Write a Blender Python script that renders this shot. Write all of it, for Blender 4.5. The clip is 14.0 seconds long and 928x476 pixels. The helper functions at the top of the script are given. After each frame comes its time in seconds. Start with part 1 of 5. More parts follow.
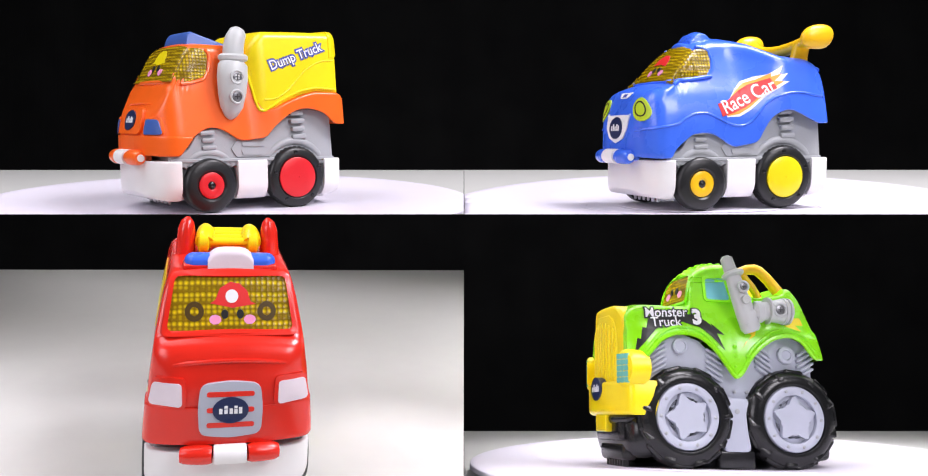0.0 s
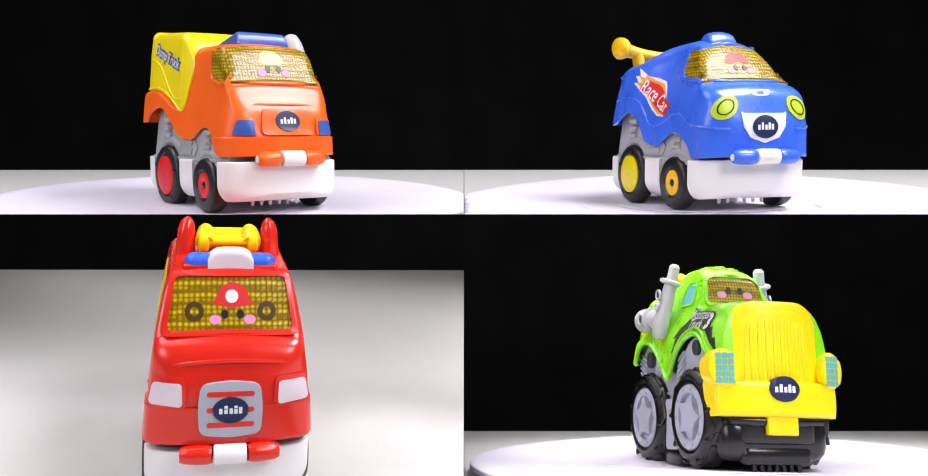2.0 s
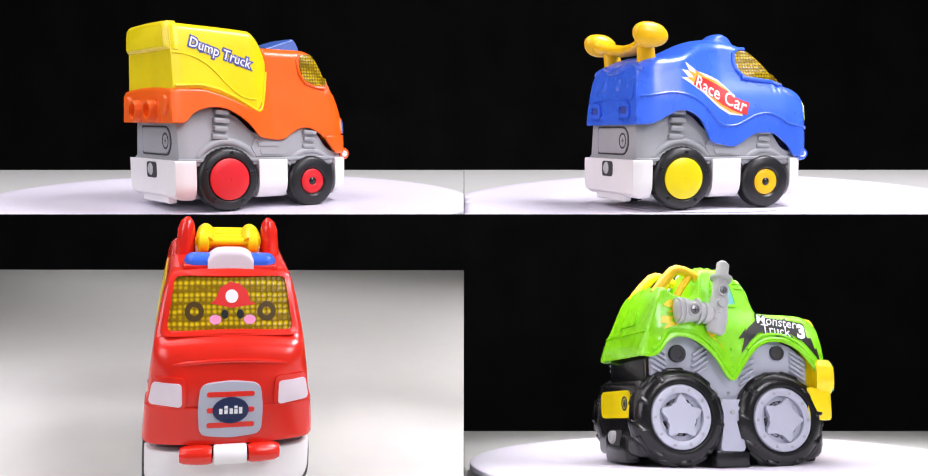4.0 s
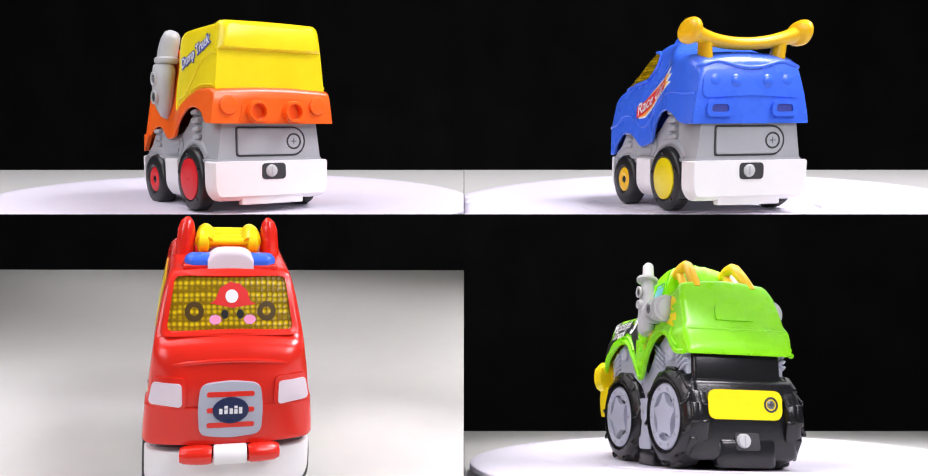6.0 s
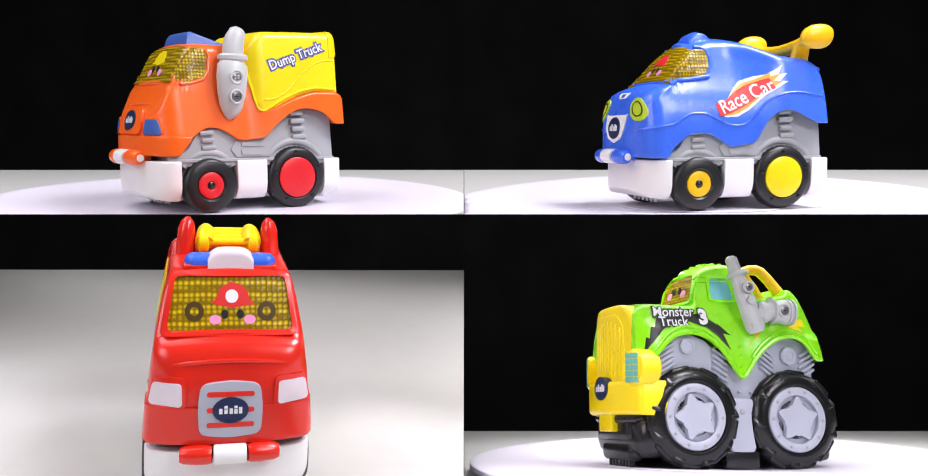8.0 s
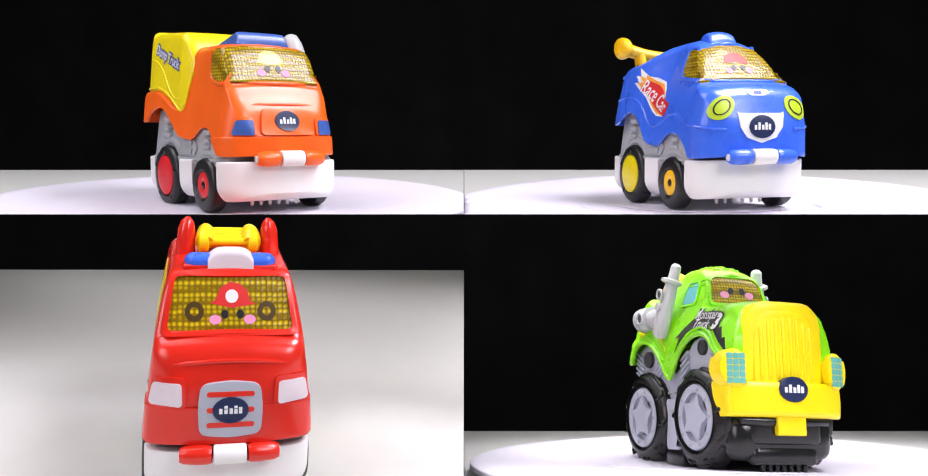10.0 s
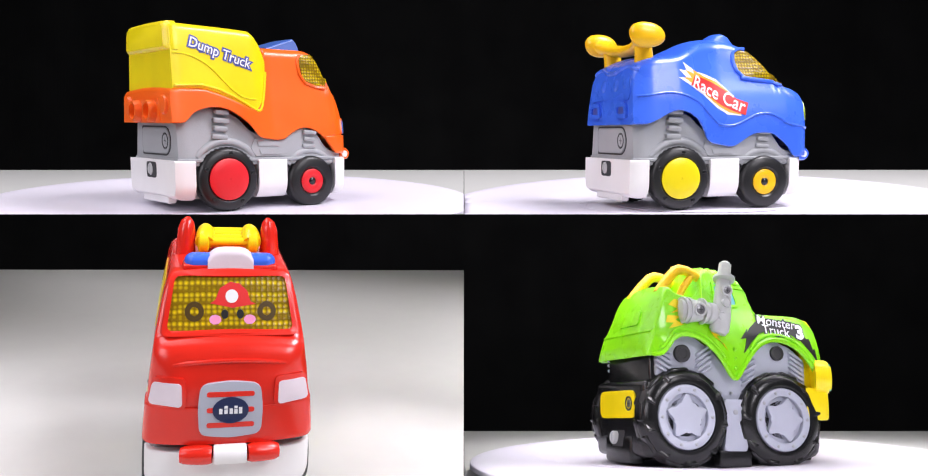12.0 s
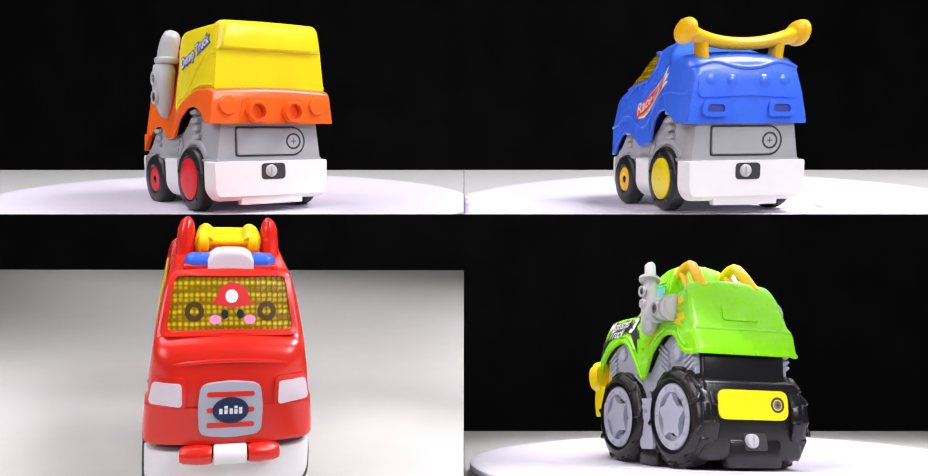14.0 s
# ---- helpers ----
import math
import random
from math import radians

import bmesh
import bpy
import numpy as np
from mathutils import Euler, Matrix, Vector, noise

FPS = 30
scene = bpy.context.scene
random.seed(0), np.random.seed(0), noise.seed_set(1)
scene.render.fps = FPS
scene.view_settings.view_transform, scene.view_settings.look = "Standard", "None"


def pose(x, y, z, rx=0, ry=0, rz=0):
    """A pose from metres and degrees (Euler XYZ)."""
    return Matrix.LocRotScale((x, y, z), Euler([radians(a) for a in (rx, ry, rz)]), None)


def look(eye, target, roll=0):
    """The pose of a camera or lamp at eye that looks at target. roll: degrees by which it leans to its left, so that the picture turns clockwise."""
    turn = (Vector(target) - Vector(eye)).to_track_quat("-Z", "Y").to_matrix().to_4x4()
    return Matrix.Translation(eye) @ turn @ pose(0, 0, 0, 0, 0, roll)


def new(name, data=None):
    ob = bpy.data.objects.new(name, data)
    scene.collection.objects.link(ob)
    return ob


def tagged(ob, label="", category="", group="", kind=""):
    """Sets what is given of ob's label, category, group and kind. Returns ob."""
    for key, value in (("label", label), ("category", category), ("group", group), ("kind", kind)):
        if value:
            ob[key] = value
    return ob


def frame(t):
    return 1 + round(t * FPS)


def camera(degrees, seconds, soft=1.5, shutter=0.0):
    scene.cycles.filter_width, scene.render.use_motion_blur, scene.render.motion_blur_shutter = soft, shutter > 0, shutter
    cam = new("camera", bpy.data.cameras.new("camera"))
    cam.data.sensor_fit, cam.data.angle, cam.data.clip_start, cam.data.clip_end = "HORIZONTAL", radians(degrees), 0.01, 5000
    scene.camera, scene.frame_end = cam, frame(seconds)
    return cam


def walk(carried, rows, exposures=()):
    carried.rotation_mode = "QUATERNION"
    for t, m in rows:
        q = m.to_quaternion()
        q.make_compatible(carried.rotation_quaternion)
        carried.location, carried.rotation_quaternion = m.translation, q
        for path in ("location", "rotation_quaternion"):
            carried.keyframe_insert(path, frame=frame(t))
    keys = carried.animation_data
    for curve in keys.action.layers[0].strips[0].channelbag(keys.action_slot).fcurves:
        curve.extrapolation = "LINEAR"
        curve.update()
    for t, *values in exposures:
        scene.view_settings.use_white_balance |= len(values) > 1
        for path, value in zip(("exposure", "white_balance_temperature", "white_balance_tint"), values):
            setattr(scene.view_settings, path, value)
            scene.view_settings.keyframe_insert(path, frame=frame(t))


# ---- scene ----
# One fixed camera before a black cloth; four small display tables stand in it, three with a slowly turning platter.
from mathutils.bvhtree import BVHTree
from mathutils.geometry import delaunay_2d_cdt

U = 0.00036          # one drawing unit in metres
cam = camera(55.18, 14.0, soft=1.1)
still = look((0, 0, 0), (0, 1, 0))
walk(cam, [(0, still), (14, still)])


def stage(px, py, pz, tilt, lean):
    """The frame of one display table, in drawing units: its turning axis at the origin."""
    return pose(px * U, py * U, pz * U, tilt, 0, 0) @ pose(0, 0, 0, 0, lean, 0)


DUMP = dict(m=stage(-376.8, 1471.0, 79.2, 7.52, 0.36), start=-49.98, speed=44.96, off=3.5, along=3.5, floor=-24.7)
RACE = dict(m=stage(393.7, 1477.7, 78.4, 6.81, -0.50), start=-73.75, speed=44.75, off=10.3, along=1.7, floor=-23.2)
MONSTER = dict(m=stage(407.6, 1475.0, -348.0, -12.0, 1.28), start=-79.83, speed=45.57, off=22.0, along=-2.0, floor=-30.8)
FIRE = dict(m=stage(-335.0, 1235.0, -297.9, 10.15, 3.86), start=16.8, speed=0.0, off=0, along=0, floor=0)


def toy_pose(st, t):
    return st["m"] @ pose(0, 0, 0, 0, 0, st["start"] + st["speed"] * t) @ pose(st["off"] * U, st["along"] * U, st["floor"] * U)


# ---- light ----
world = bpy.data.worlds.new("dim_studio")
scene.world = world
world.use_nodes = True
world.node_tree.nodes["Background"].inputs["Color"].default_value = (0.85, 0.9, 1.0, 1)
world.node_tree.nodes["Background"].inputs["Strength"].default_value = 0.12
scene.view_settings.exposure = 0.0


def soft_lamp(name, eye, target, sx, sy, watts, colour=(1, 1, 1)):
    data = bpy.data.lights.new(name, "AREA")
    data.shape, data.size, data.size_y, data.energy, data.color = "RECTANGLE", sx, sy, watts, colour
    ob = new(name, data)
    ob.matrix_world = look(eye, target)
    return tagged(ob, "unseen white rectangular studio softbox above the tables", "studio lamp", kind="structure")


COOL = (1.0, 0.955, 1.03)
soft_lamp("studio_lamp", (-0.42, 0.36, 0.66), (-0.16, 0.50, 0.0), 0.50, 0.46, 3.3, COOL)
soft_lamp("studio_lamp", (0.42, 0.36, 0.66), (0.16, 0.50, 0.0), 0.30, 0.30, 7.3, COOL)
# unseen fill lights added behind the camera for toy fronts and lower tables
soft_lamp("front_lamp", (-0.60, -0.24, 0.36), (-0.08, 0.55, -0.05), 0.48, 0.40, 2.9, COOL)
soft_lamp("front_lamp", (0.60, -0.22, 0.52), (0.08, 0.55, -0.05), 0.32, 0.32, 4.4, COOL)


def shelf_lamp(st, x, y, sx, sy, watts, spread):
    """An unseen fill light added under an upper table, shining down on the table below."""
    data = bpy.data.lights.new("shelf_lamp", "AREA")
    data.shape, data.size, data.size_y, data.energy, data.color = "RECTANGLE", sx, sy, watts, COOL
    data.spread = radians(spread)
    ob = new("shelf_lamp", data)
    ob.matrix_world = st["m"] @ pose(x * U, y * U, (st["floor"] - 28) * U)
    return tagged(ob, "unseen flat fill light added under the upper table", "strip lamp", kind="structure")


shelf_lamp(DUMP, -130, 300, 0.44, 0.34, 0.36, 175)
shelf_lamp(RACE, 220, 320, 0.32, 0.24, 0.88, 135)


# ---- materials ----
def nodes_of(name):
    m = bpy.data.materials.new(name)
    m.use_nodes = True
    return m, m.node_tree.nodes, m.node_tree.links, m.node_tree.nodes["Principled BSDF"]


def plastic(name, colour, rough=0.3, relief=0.012, grain=900.0, mottle=0.05, coat=0.0, metal=0.0, glow_through=0.0):
    """Moulded plastic: a faint mottle, fine relief and uneven gloss."""
    m, ns, ls, b = nodes_of(name)
    co = ns.new("ShaderNodeTexCoord")
    big, fine = ns.new("ShaderNodeTexNoise"), ns.new("ShaderNodeTexNoise")
    big.inputs["Scale"].default_value, big.inputs["Detail"].default_value = 60.0, 5.0
    fine.inputs["Scale"].default_value, fine.inputs["Detail"].default_value = grain, 3.0
    ls.new(co.outputs["Object"], big.inputs["Vector"])
    ls.new(co.outputs["Object"], fine.inputs["Vector"])
    ramp = ns.new("ShaderNodeValToRGB")
    lo = tuple(max(0.0, c * (1 - mottle)) for c in colour[:3])
    hi = tuple(min(1.0, c * (1 + mottle)) for c in colour[:3])
    ramp.color_ramp.elements[0].color, ramp.color_ramp.elements[1].color = (*lo, 1), (*hi, 1)
    ramp.color_ramp.elements[0].position, ramp.color_ramp.elements[1].position = 0.3, 0.7
    ls.new(big.outputs["Fac"], ramp.inputs["Fac"])
    ls.new(ramp.outputs["Color"], b.inputs["Base Color"])
    rr = ns.new("ShaderNodeMapRange")
    rr.inputs["To Min"].default_value, rr.inputs["To Max"].default_value = rough * 0.85, rough * 1.2
    ls.new(big.outputs["Fac"], rr.inputs["Value"])
    ls.new(rr.outputs["Result"], b.inputs["Roughness"])
    bump = ns.new("ShaderNodeBump")
    bump.inputs["Strength"].default_value, bump.inputs["Distance"].default_value = relief * 8, 0.0004
    ls.new(fine.outputs["Fac"], bump.inputs["Height"])
    ls.new(bump.outputs["Normal"], b.inputs["Normal"])
    b.inputs["Coat Weight"].default_value = coat
    b.inputs["Coat Roughness"].default_value = 0.12
    b.inputs["Metallic"].default_value = metal
    if glow_through:
        b.inputs["Subsurface Weight"].default_value = glow_through
        b.inputs["Subsurface Radius"].default_value = (0.003, 0.002, 0.0015)
    return m


def screen_plastic(name, dark, bright, cell):
    """Amber see-through plastic with moulded prism cells, glints painted in as bright middles."""
    m, ns, ls, b = nodes_of(name)
    co = ns.new("ShaderNodeTexCoord")
    vor = ns.new("ShaderNodeTexVoronoi")
    vor.inputs["Scale"].default_value = cell
    vor.inputs["Randomness"].default_value = 0.15
    ls.new(co.outputs["Object"], vor.inputs["Vector"])
    ramp = ns.new("ShaderNodeValToRGB")
    e = ramp.color_ramp.elements
    e[0].color, e[0].position = (*bright, 1), 0.08
    e[1].color, e[1].position = (*dark, 1), 0.55
    ls.new(vor.outputs["Distance"], ramp.inputs["Fac"])
    noise_node = ns.new("ShaderNodeTexNoise")
    noise_node.inputs["Scale"].default_value = 140.0
    ls.new(co.outputs["Object"], noise_node.inputs["Vector"])
    mix = ns.new("ShaderNodeMix")
    mix.data_type, mix.blend_type = "RGBA", "MULTIPLY"
    mix.inputs["Factor"].default_value = 0.12
    ls.new(ramp.outputs["Color"], mix.inputs[6])
    ls.new(noise_node.outputs["Color"], mix.inputs[7])
    ls.new(mix.outputs[2], b.inputs["Base Color"])
    bump = ns.new("ShaderNodeBump")
    bump.inputs["Strength"].default_value, bump.inputs["Distance"].default_value = 0.6, 0.0006
    ls.new(vor.outputs["Distance"], bump.inputs["Height"])
    ls.new(bump.outputs["Normal"], b.inputs["Normal"])
    b.inputs["Roughness"].default_value = 0.25
    b.inputs["Specular IOR Level"].default_value = 0.3
    b.inputs["Coat Weight"].default_value = 0.22
    b.inputs["Coat Roughness"].default_value = 0.05
    return m


def cloth(name):
    m, ns, ls, b = nodes_of(name)
    co = ns.new("ShaderNodeTexCoord")
    n1, w = ns.new("ShaderNodeTexNoise"), ns.new("ShaderNodeTexWave")
    n1.inputs["Scale"].default_value = 14.0
    w.inputs["Scale"].default_value, w.inputs["Distortion"].default_value = 300.0, 1.0
    ls.new(co.outputs["Object"], n1.inputs["Vector"])
    ls.new(co.outputs["Object"], w.inputs["Vector"])
    ramp = ns.new("ShaderNodeValToRGB")
    ramp.color_ramp.elements[0].color, ramp.color_ramp.elements[1].color = (0.0045, 0.0045, 0.0047, 1), (0.010, 0.010, 0.0097, 1)
    ls.new(n1.outputs["Fac"], ramp.inputs["Fac"])
    ls.new(ramp.outputs["Color"], b.inputs["Base Color"])
    bump = ns.new("ShaderNodeBump")
    bump.inputs["Strength"].default_value, bump.inputs["Distance"].default_value = 0.3, 0.001
    ls.new(w.outputs["Fac"], bump.inputs["Height"])
    ls.new(bump.outputs["Normal"], b.inputs["Normal"])
    b.inputs["Roughness"].default_value = 1.0
    b.inputs["Specular IOR Level"].default_value = 0.0
    return m


ORANGE = plastic("orange_plastic", (0.93, 0.13, 0.008), 0.30, coat=0.08)
YELLOW = plastic("yellow_plastic", (0.86, 0.70, 0.005), 0.3, coat=0.06)
WARM_YELLOW = plastic("warm_yellow_plastic", (0.95, 0.54, 0.008), 0.3)
BLUE = plastic("blue_plastic", (0.048, 0.155, 0.83), 0.27, coat=0.22)
ROOF_BLUE = plastic("roof_blue_plastic", (0.05, 0.12, 0.42), 0.3)
RED = plastic("red_plastic", (0.74, 0.020, 0.008), 0.25, coat=0.25)
HUB_RED = plastic("hub_red_plastic", (0.72, 0.012, 0.02), 0.38)
LIME = plastic("lime_plastic", (0.26, 0.78, 0.003), 0.27, coat=0.22)
GRILLE_YELLOW = plastic("grille_yellow_plastic", (0.92, 0.72, 0.003), 0.32)
GREY = plastic("grey_plastic", (0.37, 0.38, 0.40), 0.42, relief=0.02)
PALE_GREY = plastic("pale_grey_plastic", (0.44, 0.46, 0.54), 0.4)
LIGHT_GREY = plastic("light_grey_plastic", (0.50, 0.51, 0.51), 0.42)
WHITE = plastic("white_plastic", (0.86, 0.84, 0.84), 0.35, mottle=0.02)
RUBBER = plastic("black_rubber", (0.010, 0.010, 0.011), 0.36, relief=0.03)
TYRE = plastic("glossy_black_tyre", (0.005, 0.005, 0.0055), 0.24, relief=0.02)
BLACK = plastic("black_plastic", (0.010, 0.010, 0.011), 0.22)
NAVY = plastic("navy_print", (0.008, 0.017, 0.075), 0.4)
WHITE_PRINT = plastic("white_print", (0.82, 0.82, 0.84), 0.45, mottle=0.02)
BLUE_PRINT = plastic("blue_print", (0.06, 0.08, 0.38), 0.45)
RED_PRINT = plastic("red_print", (0.72, 0.02, 0.02), 0.45)
ORANGE_PRINT = plastic("orange_print", (0.9, 0.38, 0.04), 0.45)
PINK_PRINT = plastic("pink_print", (0.85, 0.30, 0.52), 0.5)
BLACK_PRINT = plastic("black_print", (0.008, 0.008, 0.008), 0.4)
CYAN_PRINT = plastic("cyan_print", (0.16, 0.52, 0.60), 0.4)
TEAL_PRINT = plastic("teal_print", (0.13, 0.46, 0.40), 0.45, mottle=0.12)
LAMP_LIME = plastic("lamp_lime_print", (0.50, 0.66, 0.03), 0.35)
LAMP_WHITE = plastic("lamp_white_print", (0.78, 0.68, 0.74), 0.4)
STEEL = plastic("screw_steel", (0.22, 0.22, 0.23), 0.35, metal=0.9, mottle=0.15)
# near-black: painted shade in arches and recesses; also screw wells and slots
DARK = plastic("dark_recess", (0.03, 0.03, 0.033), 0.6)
AMBER = screen_plastic("amber_screen", (0.20, 0.125, 0.001), (0.80, 0.56, 0.003), 560.0)
AMBER_HEX = screen_plastic("amber_cell_screen", (0.24, 0.145, 0.002), (0.86, 0.62, 0.006), 430.0)
RING_BROWN = plastic("brown_ring", (0.070, 0.038, 0.004), 0.35)
TABLE = plastic("white_table", (0.60, 0.60, 0.57), 0.55, relief=0.01, grain=400, mottle=0.02)
DISC = plastic("white_turntable_plastic", (0.77, 0.74, 0.83), 0.45, relief=0.004, mottle=0.015)
CLOTH = cloth("black_cloth")


# ---- mesh tools (all in drawing units) ----
def part(name, bm, material, parent=None, label="", sharp=38):
    """Links a bmesh as one mesh object, under a thing or a part."""
    bmesh.ops.recalc_face_normals(bm, faces=bm.faces[:])
    for f in bm.faces:
        f.smooth = True
    for e in bm.edges:
        if len(e.link_faces) == 2 and e.calc_face_angle(0) > radians(sharp):
            e.smooth = False
    bmesh.ops.scale(bm, vec=(U, U, U), verts=bm.verts[:])
    me = bpy.data.meshes.new(name)
    bm.to_mesh(me)
    bm.free()
    me.materials.append(material)
    ob = new(name, me)
    ob.parent = parent
    if label:
        tagged(ob, label)
    return ob


def lerp_table(rows, y):
    if y <= rows[0][0]:
        return rows[0][1]
    for (a, va), (b, vb) in zip(rows, rows[1:]):
        if y <= b:
            return va + (vb - va) * (y - a) / (b - a)
    return rows[-1][1]


def smooth_table(rows, y):
    """Catmull-Rom through the rows, held between neighbours."""
    if y <= rows[0][0]:
        return rows[0][1]
    if y >= rows[-1][0]:
        return rows[-1][1]
    for i in range(len(rows) - 1):
        (a, va), (b, vb) = rows[i], rows[i + 1]
        if y <= b:
            pa, pb = rows[max(0, i - 1)], rows[min(len(rows) - 1, i + 2)]
            ma = (vb - pa[1]) / max(1e-6, b - pa[0])
            mb = (pb[1] - va) / max(1e-6, pb[0] - a)
            h = b - a
            s = (y - a) / h
            v = (2 * s**3 - 3 * s**2 + 1) * va + (s**3 - 2 * s**2 + s) * h * ma + (-2 * s**3 + 3 * s**2) * vb + (s**3 - s**2) * h * mb
            lo, hi = min(va, vb), max(va, vb)
            pad = 0.15 * (hi - lo)
            return min(hi + pad, max(lo - pad, v))
    return rows[-1][1]


def loft(ys, bot, top, width, corner, crown=3.0, lip=5.0, sides=10, bends=6, roofs=6, closed=False):
    """A moulded shell: stations along y, each an upside-down U from its lower edge over the roof.
    bot, top, corner: functions of y; width: function of y and z. lip: the wall's thickness at the lower edge."""
    bm = bmesh.new()
    rings = []
    for y in ys:
        b, t = bot(y), top(y)
        if t - b < 1.0:
            t = b + 1.0
        r = min(corner(y), (t - b) * 0.9)
        half = []
        if not closed:
            half += [(width(y, b) - lip, min(b + 14, t - 0.4)), (width(y, b) - lip, b + 1.0), (width(y, b) - 1.2, b)]
        else:
            half += [(0.0, b), ((width(y, b) - 3) * 0.6, b), (width(y, b) - 3, b), (width(y, b) - 0.9, b + 0.9)]
        for i in range(sides + 1):
            z = b + 1.5 + (t - r - b - 1.5) * i / sides
            half.append((width(y, z), z))
        wc = width(y, t - r) - r
        for i in range(1, bends + 1):
            q = math.pi / 2 * i / bends
            half.append((wc + r * math.cos(q), t - r + r * math.sin(q)))
        for i in range(1, roofs + 1):
            x = wc * (1 - i / roofs)
            half.append((x, t + crown * (1 - (x / max(wc, 1e-3)) ** 2)))
        if closed:
            full = half + [(-x, z) for x, z in half[-2:0:-1]]
        else:
            full = half + [(-x, z) for x, z in half[-2::-1]]
        rings.append([bm.verts.new((x, y, z)) for x, z in full])
    n = len(rings[0])
    for ra, rb in zip(rings, rings[1:]):
        for i in range(n if closed else n - 1):
            j = (i + 1) % n
            bm.faces.new((ra[i], ra[j], rb[j], rb[i]))
    skip = 0 if closed else 2
    bm.faces.new(rings[0][skip:n - skip])
    bm.faces.new(rings[-1][skip:n - skip][::-1])
    return bm


def steps(a, b, n, ease=False):
    if ease:
        return [a + (b - a) * (0.5 - 0.5 * math.cos(math.pi * i / n)) for i in range(n + 1)]
    return [a + (b - a) * i / n for i in range(n + 1)]


def lathe(profile, turns=40, axis="x", at=(0, 0, 0)):
    """Turns (radius, height) rows round an axis through at."""
    bm = bmesh.new()
    rings = []
    for r, h in profile:
        ring = []
        for i in range(turns):
            q = 2 * math.pi * i / turns
            c, s = r * math.cos(q), r * math.sin(q)
            p = {"x": (h, c, s), "y": (c, h, s), "z": (c, s, h)}[axis]
            ring.append(bm.verts.new((p[0] + at[0], p[1] + at[1], p[2] + at[2])))
        rings.append(ring)
    for ra, rb in zip(rings, rings[1:]):
        for i in range(turns):
            j = (i + 1) % turns
            bm.faces.new((ra[i], ra[j], rb[j], rb[i]))
    bm.faces.new(rings[0])
    bm.faces.new(rings[-1])
    return bm


def block(size, at, bevel=2.0, turn=(0, 0, 0), segments=3, taper=1.0):
    """A box with rounded edges; taper narrows its top."""
    bm = bmesh.new()
    bmesh.ops.create_cube(bm, size=1.0)
    for v in bm.verts:
        k = taper if v.co.z > 0 else 1.0
        v.co = Vector((v.co.x * size[0] * k, v.co.y * size[1] * k, v.co.z * size[2]))
    if bevel > 0:
        bmesh.ops.bevel(bm, geom=bm.edges[:], offset=min(bevel, 0.49 * min(size)), segments=segments, profile=0.5, affect="EDGES")
    bmesh.ops.transform(bm, matrix=pose(*at, *turn), verts=bm.verts[:])
    return bm


def joined(*bms):
    """Several pieces of one moulding as one bmesh."""
    out = bmesh.new()
    for b in bms:
        me = bpy.data.meshes.new("tmp")
        b.to_mesh(me)
        b.free()
        out.from_mesh(me)
        bpy.data.meshes.remove(me)
    return out


def sweep(path, radii, turns=14, flat=1.0, side=None):
    """A round bar along a path, with a radius at each point; side: the way of the full radius where flat squashes the other."""
    bm = bmesh.new()
    rings = []
    pts = [Vector(p) for p in path]
    side = Vector(side) if side else None
    for i, p in enumerate(pts):
        d = (pts[min(i + 1, len(pts) - 1)] - pts[max(i - 1, 0)]).normalized()
        if side is None:
            side = d.orthogonal().normalized()
        side = (side - d * side.dot(d)).normalized()
        up = d.cross(side)
        r = radii[i] if isinstance(radii, (list, tuple)) else radii
        rings.append([bm.verts.new(p + side * r * math.cos(2 * math.pi * k / turns) + up * r * flat * math.sin(2 * math.pi * k / turns)) for k in range(turns)])
    for ra, rb in zip(rings, rings[1:]):
        for k in range(turns):
            j = (k + 1) % turns
            bm.faces.new((ra[k], ra[j], rb[j], rb[k]))
    bm.faces.new(rings[0])
    bm.faces.new(rings[-1])
    return bm


def oval(cx, cy, rx, ry, n=32, turn=0.0):
    q = radians(turn)
    pts = []
    for i in range(n):
        a = 2 * math.pi * i / n
        x, y = rx * math.cos(a), ry * math.sin(a)
        pts.append((cx + x * math.cos(q) - y * math.sin(q), cy + x * math.sin(q) + y * math.cos(q)))
    return pts


def rounded(corners, r=4.0, n=5):
    """A polygon with rounded corners."""
    out = []
    m = len(corners)
    for i in range(m):
        p, a, b = Vector(corners[i]), Vector(corners[i - 1]), Vector(corners[(i + 1) % m])
        da, db = (a - p), (b - p)
        ra, rb = min(r, da.length * 0.49), min(r, db.length * 0.49)
        s, e = p + da.normalized() * ra, p + db.normalized() * rb
        for k in range(n + 1):
            t = k / n
            q = s * (1 - t) ** 2 + p * 2 * t * (1 - t) + e * t * t
            out.append((q.x, q.y))
    return out


def nose(y, start, length, n=2.6):
    """How far a plan narrows towards its rounded front: 1 at start, small at the tip."""
    u = min(0.985, max(0.0, (start - y) / length))
    return (1 - u**n) ** (1 / n)


def tree_of(*obs):
    """Something to press patches on: the surface of parts, in drawing units."""
    vs, fs = [], []
    for ob in obs:
        n = len(vs)
        vs += [v.co / U for v in ob.data.vertices]
        fs += [[n + i for i in p.vertices] for p in ob.data.polygons]
    return BVHTree.FromPolygons(vs, fs)


